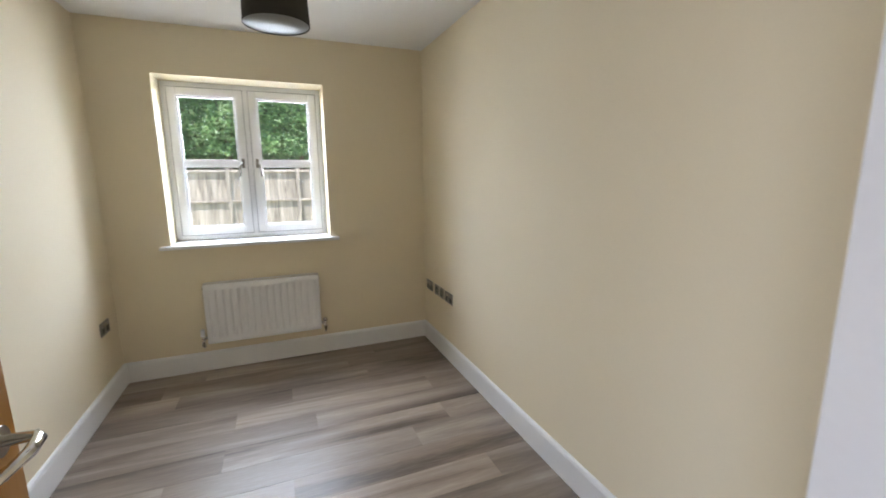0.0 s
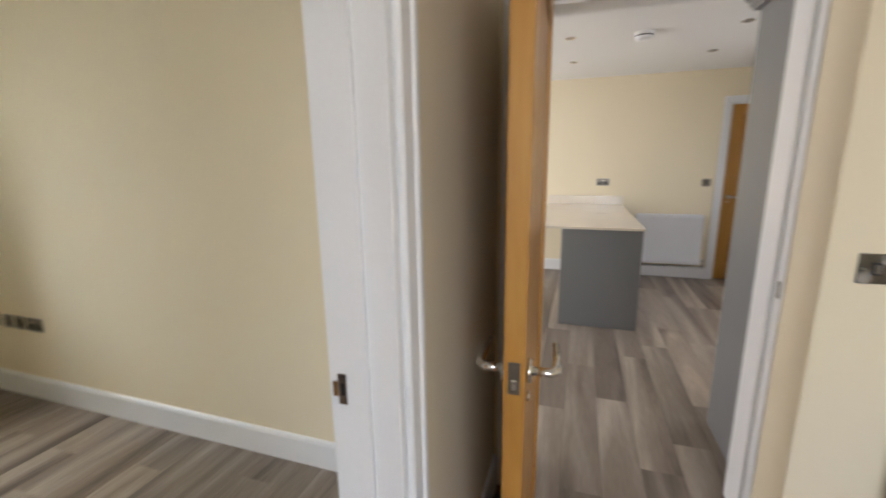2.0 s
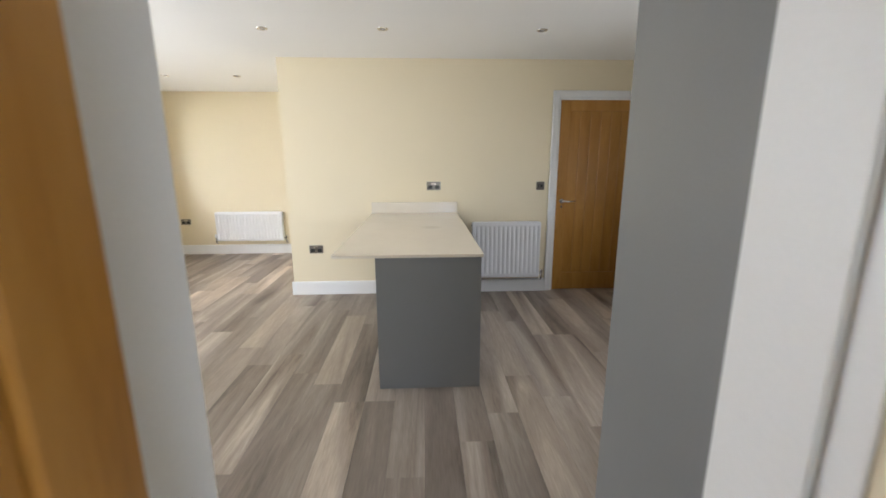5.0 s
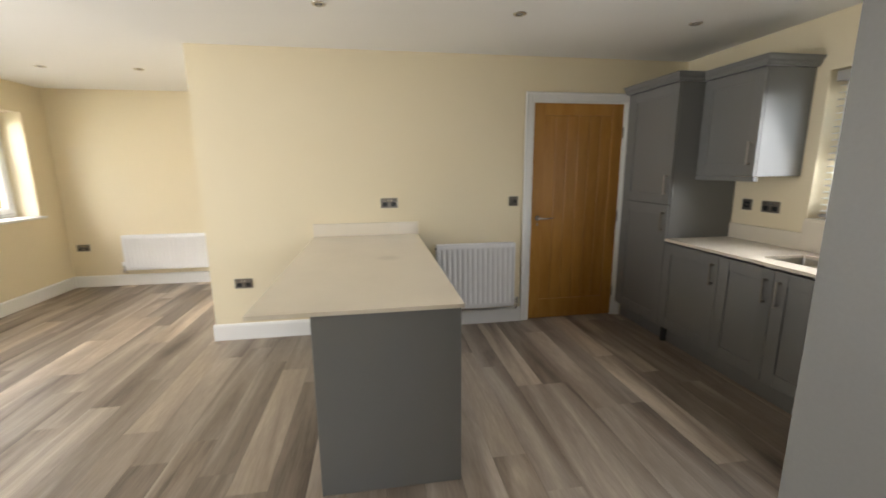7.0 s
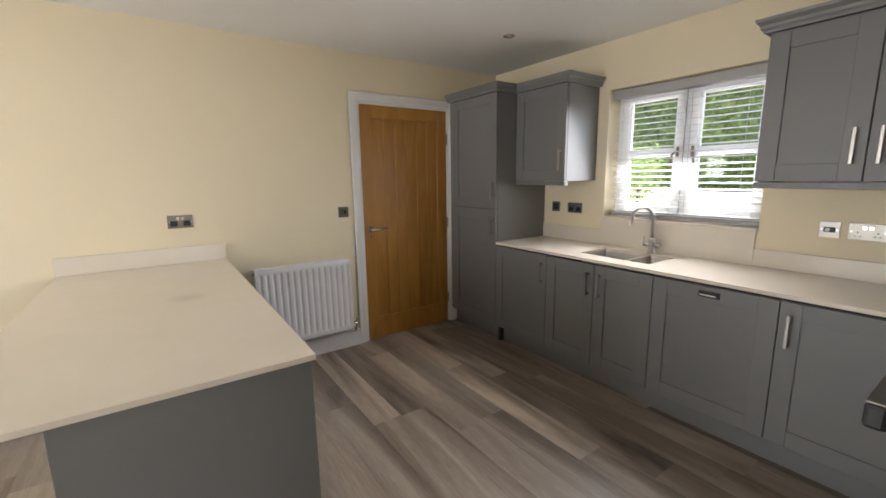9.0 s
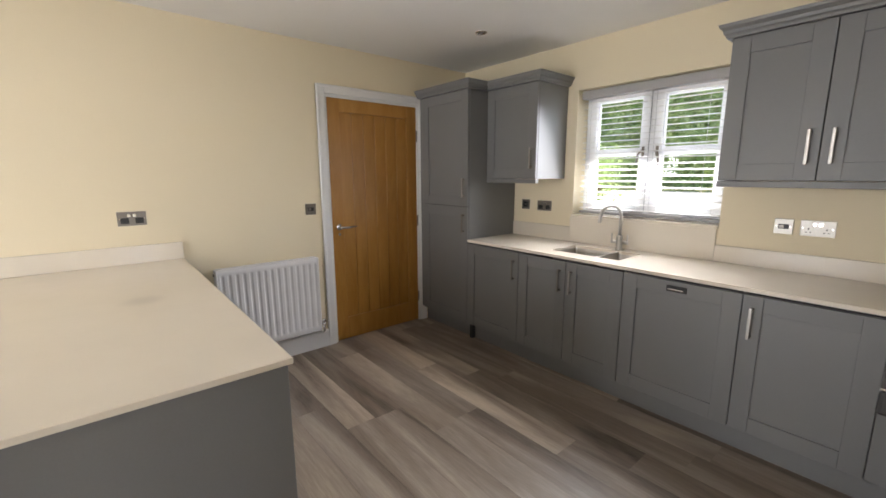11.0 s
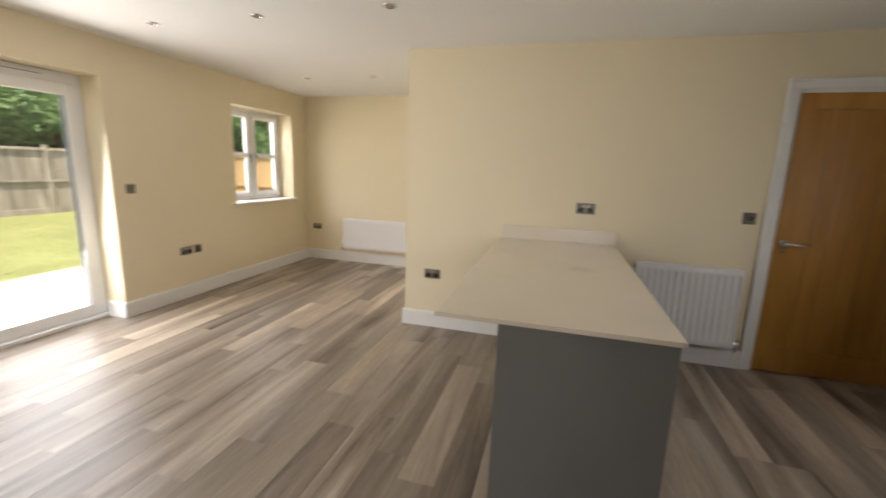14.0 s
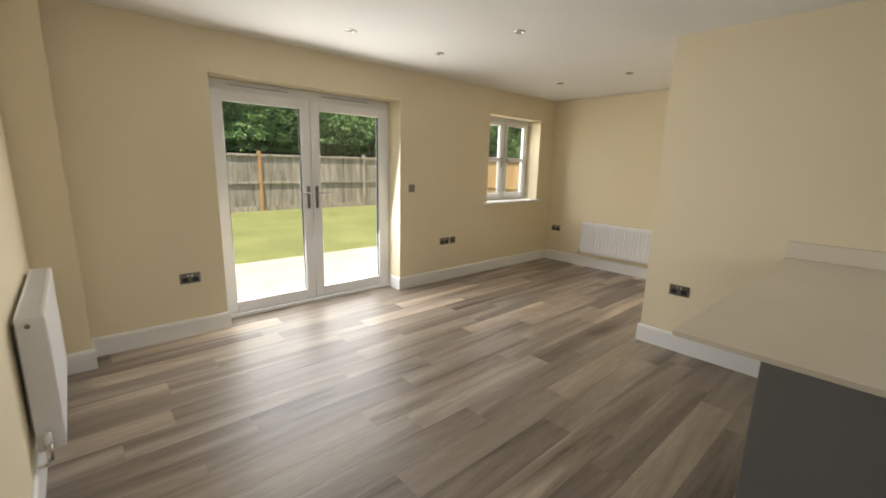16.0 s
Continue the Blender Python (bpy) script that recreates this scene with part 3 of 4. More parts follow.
# ---------------------------------------------------------------- radiators
def radiator(m, w, h, d, label, double=True, valves=(1, 1)):
    """A pressed steel panel radiator: local x across, y -d its front, 0 the wall, z from its foot."""
    ob = thing("radiator", m, label, "radiator", "white panel radiators")
    flutes = max(6, round(w / 0.05))
    nx, zs = flutes * 10, [0.0, 0.012, 0.03, 0.048, 0.056, h - 0.052, h - 0.044, h - 0.030, h - 0.014, h]
    amp = [0, 0, 0, 0.1, 1, 1, 0.1, 0, 0, 0]
    groove = (0, 0, 0, 0.12, 0.8, 1, 1, 0.8, 0.12, 0)
    bm = bmesh.new()
    grid = []
    for i in range(nx + 1):
        x = 0.012 + (w - 0.024) * i / nx
        wave = groove[i % 10]
        grid.append([bm.verts.new((x, -d + 0.009 * wave * a + (0.004 if z in (0.0, h) else 0), z)) for z, a in zip(zs, amp)])
    for a, b in zip(grid, grid[1:]):
        for k in range(len(zs) - 1):
            bm.faces.new((a[k], b[k], b[k + 1], a[k + 1])).smooth = True
    part("front_panel", bm, RAD, ob)
    part("core_panel", blk((0.014, -d + 0.014, 0.006), (w - 0.014, -d + 0.024, h - 0.004)), RAD, ob)
    if double:
        part("back_panel", blk((0.014, -0.036, 0.006), (w - 0.014, -0.024, h - 0.004)), RAD, ob)
    for x0, x1 in ((0, 0.012), (w - 0.012, w)):
        part("side_cover", blk((x0, -d + 0.001, 0.0), (x1, -0.018, h + 0.001), 0.003), RAD, ob)
    grille = part("top_grille", box(box(bmesh.new(), (0.012, -d + 0.001, h - 0.002), (w - 0.012, -d + 0.016, h + 0.004), 0.002), (0.012, -0.026, h - 0.002), (w - 0.012, -0.018, h + 0.004), 0.002), RAD, ob)
    bm = bmesh.new()
    n = int(w / 0.014)
    for k in range(n):
        x = 0.016 + (w - 0.032) * k / n
        box(bm, (x, -d + 0.015, h - 0.004), (x + 0.006, -0.026, h + 0.001))
    part("grille", bm, RAD, grille)
    # dark strip painted as the shade below the grille bars
    part("grille_shadow", blk((0.013, -d + 0.018, h - 0.03), (w - 0.013, -0.028, h - 0.024)), GREYDARK, grille)
    for x in (0.12, w - 0.12):
        part("wall_bracket", blk((x - 0.012, -0.026, 0.03), (x + 0.012, 0.0, h - 0.05)), RAD, ob)
    part("bleed_valve", tube(bmesh.new(), [(0.001, -d / 2, h - 0.035), (-0.008, -d / 2, h - 0.035)], 0.009, 12), STEEL, ob)
    part("bleed_valve", tube(bmesh.new(), [(w - 0.001, -d / 2, h - 0.035), (w + 0.008, -d / 2, h - 0.035)], 0.009, 12), STEEL, ob)
    for k, on in enumerate(valves):
        if on:
            x, s = (0, -1) if k == 0 else (w, 1)
            bm = tube(bmesh.new(), [(x, -d / 2, 0.035), (x + s * 0.035, -d / 2, 0.035)], 0.011, 12)
            tube(bm, [(x + s * 0.035, -d / 2, 0.055), (x + s * 0.035, -d / 2, 0.0), (x + s * 0.035, -d / 2, -0.025)], 0.012, 12)
            tube(bm, [(x + s * 0.035, -d / 2, -0.02), (x + s * 0.035, -d / 2 + 0.02, -0.045), (x + s * 0.035, -0.002, -0.05)], 0.0075, 10)
            v = part("valve", bm, CHROME, ob, "chrome radiator valve")
            part("valve_cap", tube(bmesh.new(), [(x + s * 0.035, -d / 2, 0.05), (x + s * 0.035, -d / 2, 0.10 if k == 0 else 0.075)], [0.016, 0.014], 14), RAD if k == 0 else CHROME, v)
    return ob


radiator(pose(-0.487, N, 0.232), 0.798, 0.44, 0.10, "small white panel radiator under the study window", False)
radiator(pose(1.17, -0.985, 0.185, 0, 0, -90), 1.0, 0.60, 0.105, "white double panel radiator on the hall wall")
radiator(pose(E, -0.755, 0.180, 0, 0, -90), 0.735, 0.605, 0.09, "white panel radiator between peninsula and door")
radiator(pose(FAR, 2.955, 0.215, 0, 0, -90), 1.01, 0.445, 0.09, "low white panel radiator on the alcove wall", False)
radiator(pose(W, 2.13, 0.185, 0, 0, 90), 1.02, 0.605, 0.11, "white double panel radiator on the living room wall")


# ---------------------------------------------------------------- sockets and switches
def plate(m, kind, finish=None):
    """A metal wall plate: local x across, facing -y, centred on its place on the wall."""
    finish = finish or STEEL
    w = 0.146 if kind == "double" else 0.086
    labels = {"double": ("double_socket", "brushed steel double socket with black inserts on the wall", "socket"),
              "single": ("single_socket", "brushed steel single outlet with a black insert on the wall", "socket"),
              "switch": ("light_switch", "brushed steel rocker switch on the wall", "switch"),
              "blank": ("blank_plate", "plain brushed steel blank wall plate", "wall plate"),
              "spur": ("fused_spur", "steel fused switch with a dark insert on the wall", "switch")}
    name, label, cat = labels[kind]
    ob = thing(name, m, label, cat, "metal wall plates")
    part("plate", blk((-w / 2, -0.006, -0.043), (w / 2, -0.0005, 0.043), 0.0025, 2), finish, ob)
    for x in (-w / 2 + 0.012, w / 2 - 0.012):
        part("screw", tube(bmesh.new(), [(x, -0.005, 0), (x, -0.0075, 0)], 0.0035, 10), CHROME, ob)
    if kind == "double":
        for x in (-0.037, 0.037):
            part("socket_insert", blk((x - 0.021, -0.0072, -0.030), (x + 0.021, -0.0055, 0.006), 0.002), BLACK if finish is STEEL else finish, ob)
            bm = bmesh.new()
            box(bm, (x - 0.003, -0.0080, -0.008), (x + 0.003, -0.0070, 0.001))
            for q in (-0.012, 0.006):
                box(bm, (x + q, -0.0080, -0.024), (x + q + 0.007, -0.0070, -0.019))
            part("pin_hole", bm, BLACK, ob)
        for x in (-0.013, 0.013):
            part("rocker", blk((x - 0.009, -0.011, 0.010), (x + 0.009, -0.0055, 0.030), 0.002), CHROME, ob)
    elif kind == "single":
        part("socket_insert", blk((-0.022, -0.0075, -0.022), (0.022, -0.0055, 0.022), 0.003), BLACK, ob)
        part("socket_core", blk((-0.012, -0.0095, -0.008), (0.012, -0.0070, 0.008), 0.002), STEEL, ob)
    elif kind == "switch":
        part("rocker_surround", blk((-0.012, -0.0075, -0.018), (0.012, -0.0055, 0.018), 0.002), BLACK, ob)
        part("rocker", blk((-0.008, -0.012, -0.013), (0.008, -0.0070, 0.013), 0.003), STEEL, ob)
    elif kind == "spur":
        part("insert", blk((-0.024, -0.0085, -0.014), (0.024, -0.0055, 0.014), 0.002), BLACK, ob)
        part("rocker", blk((-0.018, -0.011, -0.009), (0.002, -0.0080, 0.009), 0.002), STEEL, ob)
    return ob


for y, z, k in ((-0.348, 1.170, "double"), (0.918, 0.503, "double"), (-1.485, 1.165, "spur")):
    plate(pose(E, y, z, 0, 0, -90), k)
plate(pose(FAR, 3.438, 0.508, 0, 0, -90), "double")
for x, z, k in ((2.489, 0.490, "double"), (4.742, 1.170, "switch"), (5.262, 0.505, "double"), (5.405, 0.505, "single")):
    plate(pose(x, N, z), k)
# paler steel: the window's reflection on two plates is put into the colour
PALE = material("steel_with_window_glare", (0.55, 0.53, 0.48), 0.4, metal=0.5, vary=0.04, bump=0.0)
for x, z, k, fin in ((4.565, 1.168, "single", None), (4.365, 1.165, "double", None), (2.735, 1.138, "spur", PALE), (2.590, 1.138, "double", PALE)):
    plate(pose(x, S, z, 0, 0, 180), k, fin)
for y, k in ((3.466, "double"), (3.306, "single"), (3.196, "single"), (3.055, "double")):
    plate(pose(1.225, y, 0.500, 0, 0, -90), k)
plate(pose(-1.03, 3.37, 0.490, 0, 0, 90), "double")
plate(pose(1.17, -0.858, 1.134, 0, 0, -90), "switch", RADIAL)
plate(pose(1.17, -1.016, 1.134, 0, 0, -90), "blank", RADIAL)

# ---------------------------------------------------------------- ceiling fittings
def downlight():
    ob = thing("downlight", pose(3.57, 2.84, CH), "small recessed chrome ceiling downlight, switched off", "downlight", "ceiling downlights")
    part("bezel", lathe(bmesh.new(), [(0.024, -0.001), (0.028, -0.007), (0.038, -0.007), (0.043, -0.003), (0.043, 0.0)]), CHROME, ob)
    part("recess", lathe(bmesh.new(), [(0.0, -0.0008), (0.026, -0.0008), (0.026, -0.0035)]), BLACK, ob)
    part("bulb", lathe(bmesh.new(), [(0.0, -0.005), (0.012, -0.0045), (0.017, -0.001)], sides=18), LENS, ob)
    return ob


dl = downlight()
for x, y in ((4.46, 2.84), (4.46, 1.94), (6.32, 2.79), (6.32, 1.96), (4.46, 0.97), (4.44, 0.055), (3.55, 0.062), (3.55, -1.175), (4.43, -1.175), (4.43, -2.42)):
    copy_thing(dl, pose(x, y, CH))

alarm = thing("smoke_alarm", pose(3.60, -0.495, CH), "round white smoke alarm on the ceiling", "smoke alarm")
part("base", lathe(bmesh.new(), [(0.074, 0.0), (0.074, -0.014), (0.066, -0.019)]), RAD, alarm)
part("body", lathe(bmesh.new(), [(0.066, -0.016), (0.064, -0.038), (0.054, -0.052), (0.024, -0.057), (0.0, -0.057)]), RAD, alarm)
part("vent_ring", lathe(bmesh.new(), [(0.0655, -0.022), (0.0662, -0.024), (0.0662, -0.029), (0.0650, -0.031)]), BLACK, alarm)

lamp = thing("pendant_lamp", pose(0.10, 2.20, CH), "charcoal fabric drum pendant shade hanging in the study", "pendant lamp")
part("ceiling_rose", lathe(bmesh.new(), [(0.05, 0), (0.05, -0.012), (0.03, -0.024), (0.0, -0.026)]), RAD, lamp)
part("flex", tube(bmesh.new(), [(0, 0, -0.02), (0, 0, -0.16)], 0.003, 8), RAD, lamp)
part("shade", lathe(bmesh.new(), [(0.122, -0.15), (0.132, -0.375), (0.129, -0.375), (0.119, -0.15), (0.122, -0.15)], sides=48), SHADE, lamp)
part("diffuser", lathe(bmesh.new(), [(0.0, -0.368), (0.129, -0.368), (0.129, -0.372), (0.0, -0.372)], sides=48), DIFF, lamp, "pale frosted diffuser disc")
part("shade_ring", lathe(bmesh.new(), [(0.0, -0.152), (0.119, -0.152), (0.119, -0.156), (0.0, -0.156)], sides=24), BLACK, lamp)


# ---------------------------------------------------------------- kitchen
def shaker(parent, x0, z0, w, h, handle, st=0.082):
    """A framed door with a sunk panel; local front at y 0 facing -y. handle: 'rt', 'lt', 'rb', 'lb' or 'cup'."""
    members = []
    g, t = 0.002, 0.021
    a, b, c, d = x0 + g, x0 + w - g, z0 + g, z0 + h - g
    for lo, hi in (((a, -t, c), (a + st, -0.001, d)), ((b - st, -t, c), (b, -0.001, d)), ((a + st, -t + 0.0006, c), (b - st, -0.001, c + st)), ((a + st, -t + 0.0006, d - st), (b - st, -0.001, d))):
        members.append(blk(lo, hi, 0.0016))
    dr = part("door", blk((a + st - 0.004, -t + 0.009, c + st - 0.004), (b - st + 0.004, -0.004, d - st + 0.004)), GREY, parent)
    for name, mb in zip(("stile", "stile", "rail", "rail"), members):
        part(name, mb, GREY, dr)
    if handle == "cup":
        xc, zc = (a + b) / 2, d - 0.042
        bm = blk((xc - 0.052, -t - 0.004, zc - 0.017), (xc + 0.052, -t + 0.001, zc + 0.017), 0.002)
        part("handle", bm, BLACK, dr, "dark recessed pull plate")
        part("pull", blk((xc - 0.042, -t - 0.022, zc - 0.008), (xc + 0.042, -t - 0.003, zc + 0.004), 0.006, 2), CHROME, dr, "polished chrome cup pull")
    elif handle:
        xc = b - 0.041 if handle[0] == "r" else a + 0.041
        zc = d - 0.135 if handle[1] == "t" else c + 0.155
        bm = blk((xc - 0.007, -t - 0.030, zc - 0.080), (xc + 0.007, -t - 0.024, zc + 0.080), 0.002)
        for z in (zc - 0.074, zc + 0.062):
            box(bm, (xc - 0.007, -t - 0.026, z), (xc + 0.007, -t + 0.001, z + 0.012), 0.002)
        part("handle", bm, HANDLE if handle[1] == "b" or handle[0] == "l" else STEEL, dr, "slim metal bar handle")
    return dr


def cabinet(name, m, w, depth, z0, z1, doors, label, category="kitchen cabinet"):
    ob = thing(name, m, label, category, "grey kitchen units")
    part("carcass", blk((0.0, 0.001, z0), (w, depth, z1), 0.0015), GREY, ob)
    # near-black sheet stands in for the shade in the gaps round the doors
    part("door_gap_shade", blk((0.003, -0.0012, z0 + 0.003), (w - 0.003, 0.0006, z1 - 0.003)), GREYDARK, ob)
    for dd in doors:
        shaker(ob, *dd)
    return ob


CORN = [(-0.02, 0), (0.022, 0), (0.026, 0.012), (0.034, 0.020), (0.036, 0.034), (0.050, 0.050), (0.054, 0.064), (-0.02, 0.064)]


def cornice(parent, pts, z):
    """A crown moulding round the top of a unit, mitred at its corners; out is to the left of the way."""
    bm = bmesh.new()
    p = [Vector((x, y, z)) for x, y in pts]
    rings = []
    for i, v in enumerate(p):
        d0 = (v - p[i - 1]).normalized() if i else (p[1] - v).normalized()
        d1 = (p[i + 1] - v).normalized() if i < len(p) - 1 else d0
        n0, n1 = Vector((-d0.y, d0.x, 0)), Vector((-d1.y, d1.x, 0))
        n = (n0 + n1) / (1 + n0.dot(n1))
        rings.append([bm.verts.new(v + n * o + Vector((0, 0, h))) for o, h in CORN])
    k = len(CORN)
    for a, b in zip(rings, rings[1:]):
        for j in range(k):
            bm.faces.new((a[j], a[(j + 1) % k], b[(j + 1) % k], b[j]))
    bm.faces.new(rings[0][::-1])
    bm.faces.new(rings[-1])
    part("cornice", bm, GREY, parent)


FY = -2.575
tall = cabinet("tall_cabinet", pose(5.305, FY, 0, 0, 0, 180), 0.605, 0.574, 0.15, 2.105, [(0, 0.15, 0.605, 1.012, "rt"), (0, 1.164, 0.605, 0.940, "rb")], "tall grey shaker larder cabinet beside the oak door", "tall cabinet")
cornice(tall, [(0.605, 0.57), (0.605, -0.02), (0.0, -0.02), (-0.05, -0.02)], 2.105)
part("filler", blk((-0.068, -0.004, 0.15), (0, 0.02, 2.105)), GREY, tall)
cabinet("base_cabinet", pose(4.70, FY, 0, 0, 0, 180), 0.557, 0.574, 0.15, 0.868, [(0, 0.15, 0.557, 0.708, "rt")], "grey shaker base cabinet with a bar handle")
cabinet("sink_cabinet", pose(4.143, FY, 0, 0, 0, 180), 0.802, 0.574, 0.15, 0.69, [(0, 0.15, 0.407, 0.708, "rt"), (0.407, 0.15, 0.395, 0.708, "lt")], "grey two-door shaker sink cabinet")
cabinet("appliance_cabinet", pose(3.341, FY, 0, 0, 0, 180), 0.599, 0.574, 0.15, 0.868, [(0, 0.15, 0.599, 0.708, "cup")], "grey shaker appliance front with a cup pull")
cabinet("base_cabinet", pose(2.742, FY, 0, 0, 0, 180), 0.50, 0.574, 0.15, 0.868, [(0, 0.15, 0.50, 0.708, "lt")], "grey shaker base cabinet in the corner")
cb = thing("corner_post", pose(2.24, FY, 0, 0, 0, 180), "grey corner filler post between the units", "cabinet panel")
part("post", blk((0, -0.02, 0.15), (0.08, 0.02, 0.868), 0.0015), GREY, cb)
pl = thing("plinth", pose(0, 0, 0), "grey plinth board under the base units", "plinth")
part("board", blk((2.16, -2.66, 0.0), (4.69, -2.642, 0.149), 0.0015), GREY, pl)
part("board", blk((4.705, -2.66, 0.0), (5.373, -2.642, 0.149), 0.0015), GREY, pl)
part("leg", blk((4.682, -2.648, 0.0), (4.716, -2.606, 0.149), 0.003), GREYDARK, pl, "dark plastic cabinet leg")

wc = cabinet("wall_cabinet", pose(4.695, -2.79, 0, 0, 0, 180), 0.515, 0.359, 1.395, 2.105, [(0, 1.395, 0.515, 0.71, "rb")], "grey shaker wall cabinet beside the larder", "wall cabinet")
cornice(wc, [(0.515, 0.355), (0.515, -0.02), (0.0, -0.02)], 2.105)
part("pelmet", blk((0.0, -0.02, 1.362), (0.515, 0.02, 1.393), 0.002), GREY, wc)
wc = cabinet("wall_cabinet", pose(2.975, -2.79, 0, 0, 0, 180), 0.80, 0.359, 1.395, 2.105, [(0, 1.395, 0.40, 0.71, "rb"), (0.40, 1.395, 0.40, 0.71, "lb")], "grey two-door shaker wall cabinet beside the window", "wall cabinet")
cornice(wc, [(1.37, -0.02), (0.0, -0.02), (0.0, 0.355)], 2.105)
part("pelmet", blk((-0.002, -0.02, 1.362), (0.80, 0.02, 1.393), 0.002), GREY, wc)
part("pelmet", blk((-0.002, 0.02, 1.362), (0.018, 0.355, 1.393), 0.002), GREY, wc)
wc = cabinet("wall_cabinet", pose(2.173, -2.79, 0, 0, 0, 180), 0.57, 0.359, 1.395, 2.105, [(0, 1.395, 0.57, 0.71, "")], "grey shaker corner wall cabinet", "wall cabinet")

# worktop with a cut-out for the sink
SX0, SX1, SY0, SY1 = 3.445, 3.955, -3.005, -2.695
wt = thing("worktop", pose(0, 0, 0), "pale polished quartz worktop along the window wall", "worktop")
bm = bmesh.new()
for lo, hi in (((1.60, -3.148, 0.870), (SX0, -2.553, 0.890)), ((SX1, -3.148, 0.870), (4.698, -2.553, 0.890)), ((SX0, -3.148, 0.870), (SX1, SY0, 0.890)), ((SX0, SY1, 0.870), (SX1, -2.553, 0.890))):
    box(bm, lo, hi)
bmesh.ops.remove_doubles(bm, verts=bm.verts, dist=1e-5)
part("slab", bm, QUARTZ, wt)
part("upstand", blk((1.60, -3.149, 0.890), (3.057, -3.134, 0.992), 0.0015), QUARTZ, wt)
part("upstand", blk((3.0575, -3.149, 0.890), (4.10, -3.132, 1.094), 0.0015), QUARTZ, wt)
part("upstand", blk((4.1005, -3.149, 0.890), (4.698, -3.134, 1.008), 0.0015), QUARTZ, wt)
part("sill", blk((3.052, -3.29, 1.095), (4.088, -3.128, 1.113), 0.002), QUARTZ, wt)

sk = thing("sink", pose(0, 0, 0.89), "undermounted steel one-and-a-half bowl sink", "sink")
for x0, x1, dep in ((3.625, 3.955, 0.19), (3.445, 3.605, 0.13)):
    bm = bmesh.new()
    ins = 0.02
    top = [bm.verts.new(p) for p in ((x0, SY0, -0.02), (x1, SY0, -0.02), (x1, SY1, -0.02), (x0, SY1, -0.02))]
    bot = [bm.verts.new(p) for p in ((x0 + ins, SY0 + ins, -dep), (x1 - ins, SY0 + ins, -dep), (x1 - ins, SY1 - ins, -dep), (x0 + ins, SY1 - ins, -dep))]
    for k in range(4):
        bm.faces.new((top[k], bot[k], bot[(k + 1) % 4], top[(k + 1) % 4]))
    bm.faces.new(bot)
    bmesh.ops.bevel(bm, geom=[e for e in bm.edges if len(e.link_faces) == 2], offset=0.018, segments=3, profile=0.5, affect="EDGES")
    bo = part("bowl", bm, SINK, sk)
    part("waste", lathe(bmesh.new(), [(0.0, -dep + 0.004), (0.03, -dep + 0.004), (0.04, -dep + 0.001)], ((x0 + x1) / 2, (SY0 + SY1) / 2, 0), 20), CHROME, bo)
part("divider", blk((3.604, SY0, -0.022), (3.626, SY1, -0.004), 0.004, 2), SINK, sk)

tp = thing("mixer_tap", pose(3.635, -3.06, 0.89), "brushed steel swan-neck mixer tap with two levers", "tap")
part("base", lathe(bmesh.new(), [(0.0, 0.0), (0.027, 0.0), (0.027, 0.008), (0.021, 0.014), (0.021, 0.10), (0.017, 0.106), (0.0, 0.106)]), SINK, tp)
neck = [(0, 0, 0.10), (0, 0, 0.24)] + [(0.035 * (1 - math.cos(a)) * 0.9, 0.085 * (1 - math.cos(a)), 0.24 + 0.085 * math.sin(a)) for a in [math.pi * k / 12 for k in range(1, 12)]] + [(0.064, 0.172, 0.228), (0.066, 0.174, 0.205)]
part("spout", tube(bmesh.new(), neck, 0.0115, 14), SINK, tp)
for s in (-1, 1):
    bm = tube(bmesh.new(), [(s * 0.015, 0, 0.055), (s * 0.062, 0, 0.055)], 0.012, 12)
    tube(bm, [(s * 0.056, 0, 0.055), (s * 0.058, 0.004, 0.115)], [0.006, 0.005], 10)
    part("lever", bm, SINK, tp)

# blind in the window
bl = thing("window_blind", pose(3.07, -3.235, 0), "white venetian blind with open slats and a grey headrail", "blind")
part("headrail", blk((-0.015, -0.03, 2.0), (1.013, 0.045, 2.062), 0.004), BLINDRAIL, bl, "pale grey pelmet rail")
for k in range(20):
    z = 1.165 + k * 0.0425
    bm = bmesh.new()
    pr = [(-0.024, -0.003), (-0.012, 0.0005), (0, 0.0018), (0.012, 0.0005), (0.024, -0.003)]
    tilt = radians(-6)
    rows = [[bm.verts.new((x, y * math.cos(tilt) - h * math.sin(tilt), z + y * math.sin(tilt) + h * math.cos(tilt) + o)) for y, h in pr for o in (0,)] for x in (0.0, 1.0)]
    rows2 = [[bm.verts.new(v.co + Vector((0, 0, 0.0018))) for v in r] for r in rows]
    for j in range(4):
        bm.faces.new((rows[0][j], rows[0][j + 1], rows[1][j + 1], rows[1][j]))
        bm.faces.new((rows2[0][j], rows2[1][j], rows2[1][j + 1], rows2[0][j + 1]))
    for j in (0, 4):
        bm.faces.new((rows[0][j], rows[1][j], rows2[1][j], rows2[0][j]))
    part("slat", bm, SLAT, bl)
part("bottom_rail", blk((0.0, -0.026, 1.122), (1.0, 0.026, 1.142), 0.004), BLINDRAIL, bl)
for x in (0.12, 0.5, 0.88):
    part("ladder_cord", blk((x - 0.001, 0.0255, 1.14), (x + 0.001, 0.0275, 2.0)), SLAT, bl)

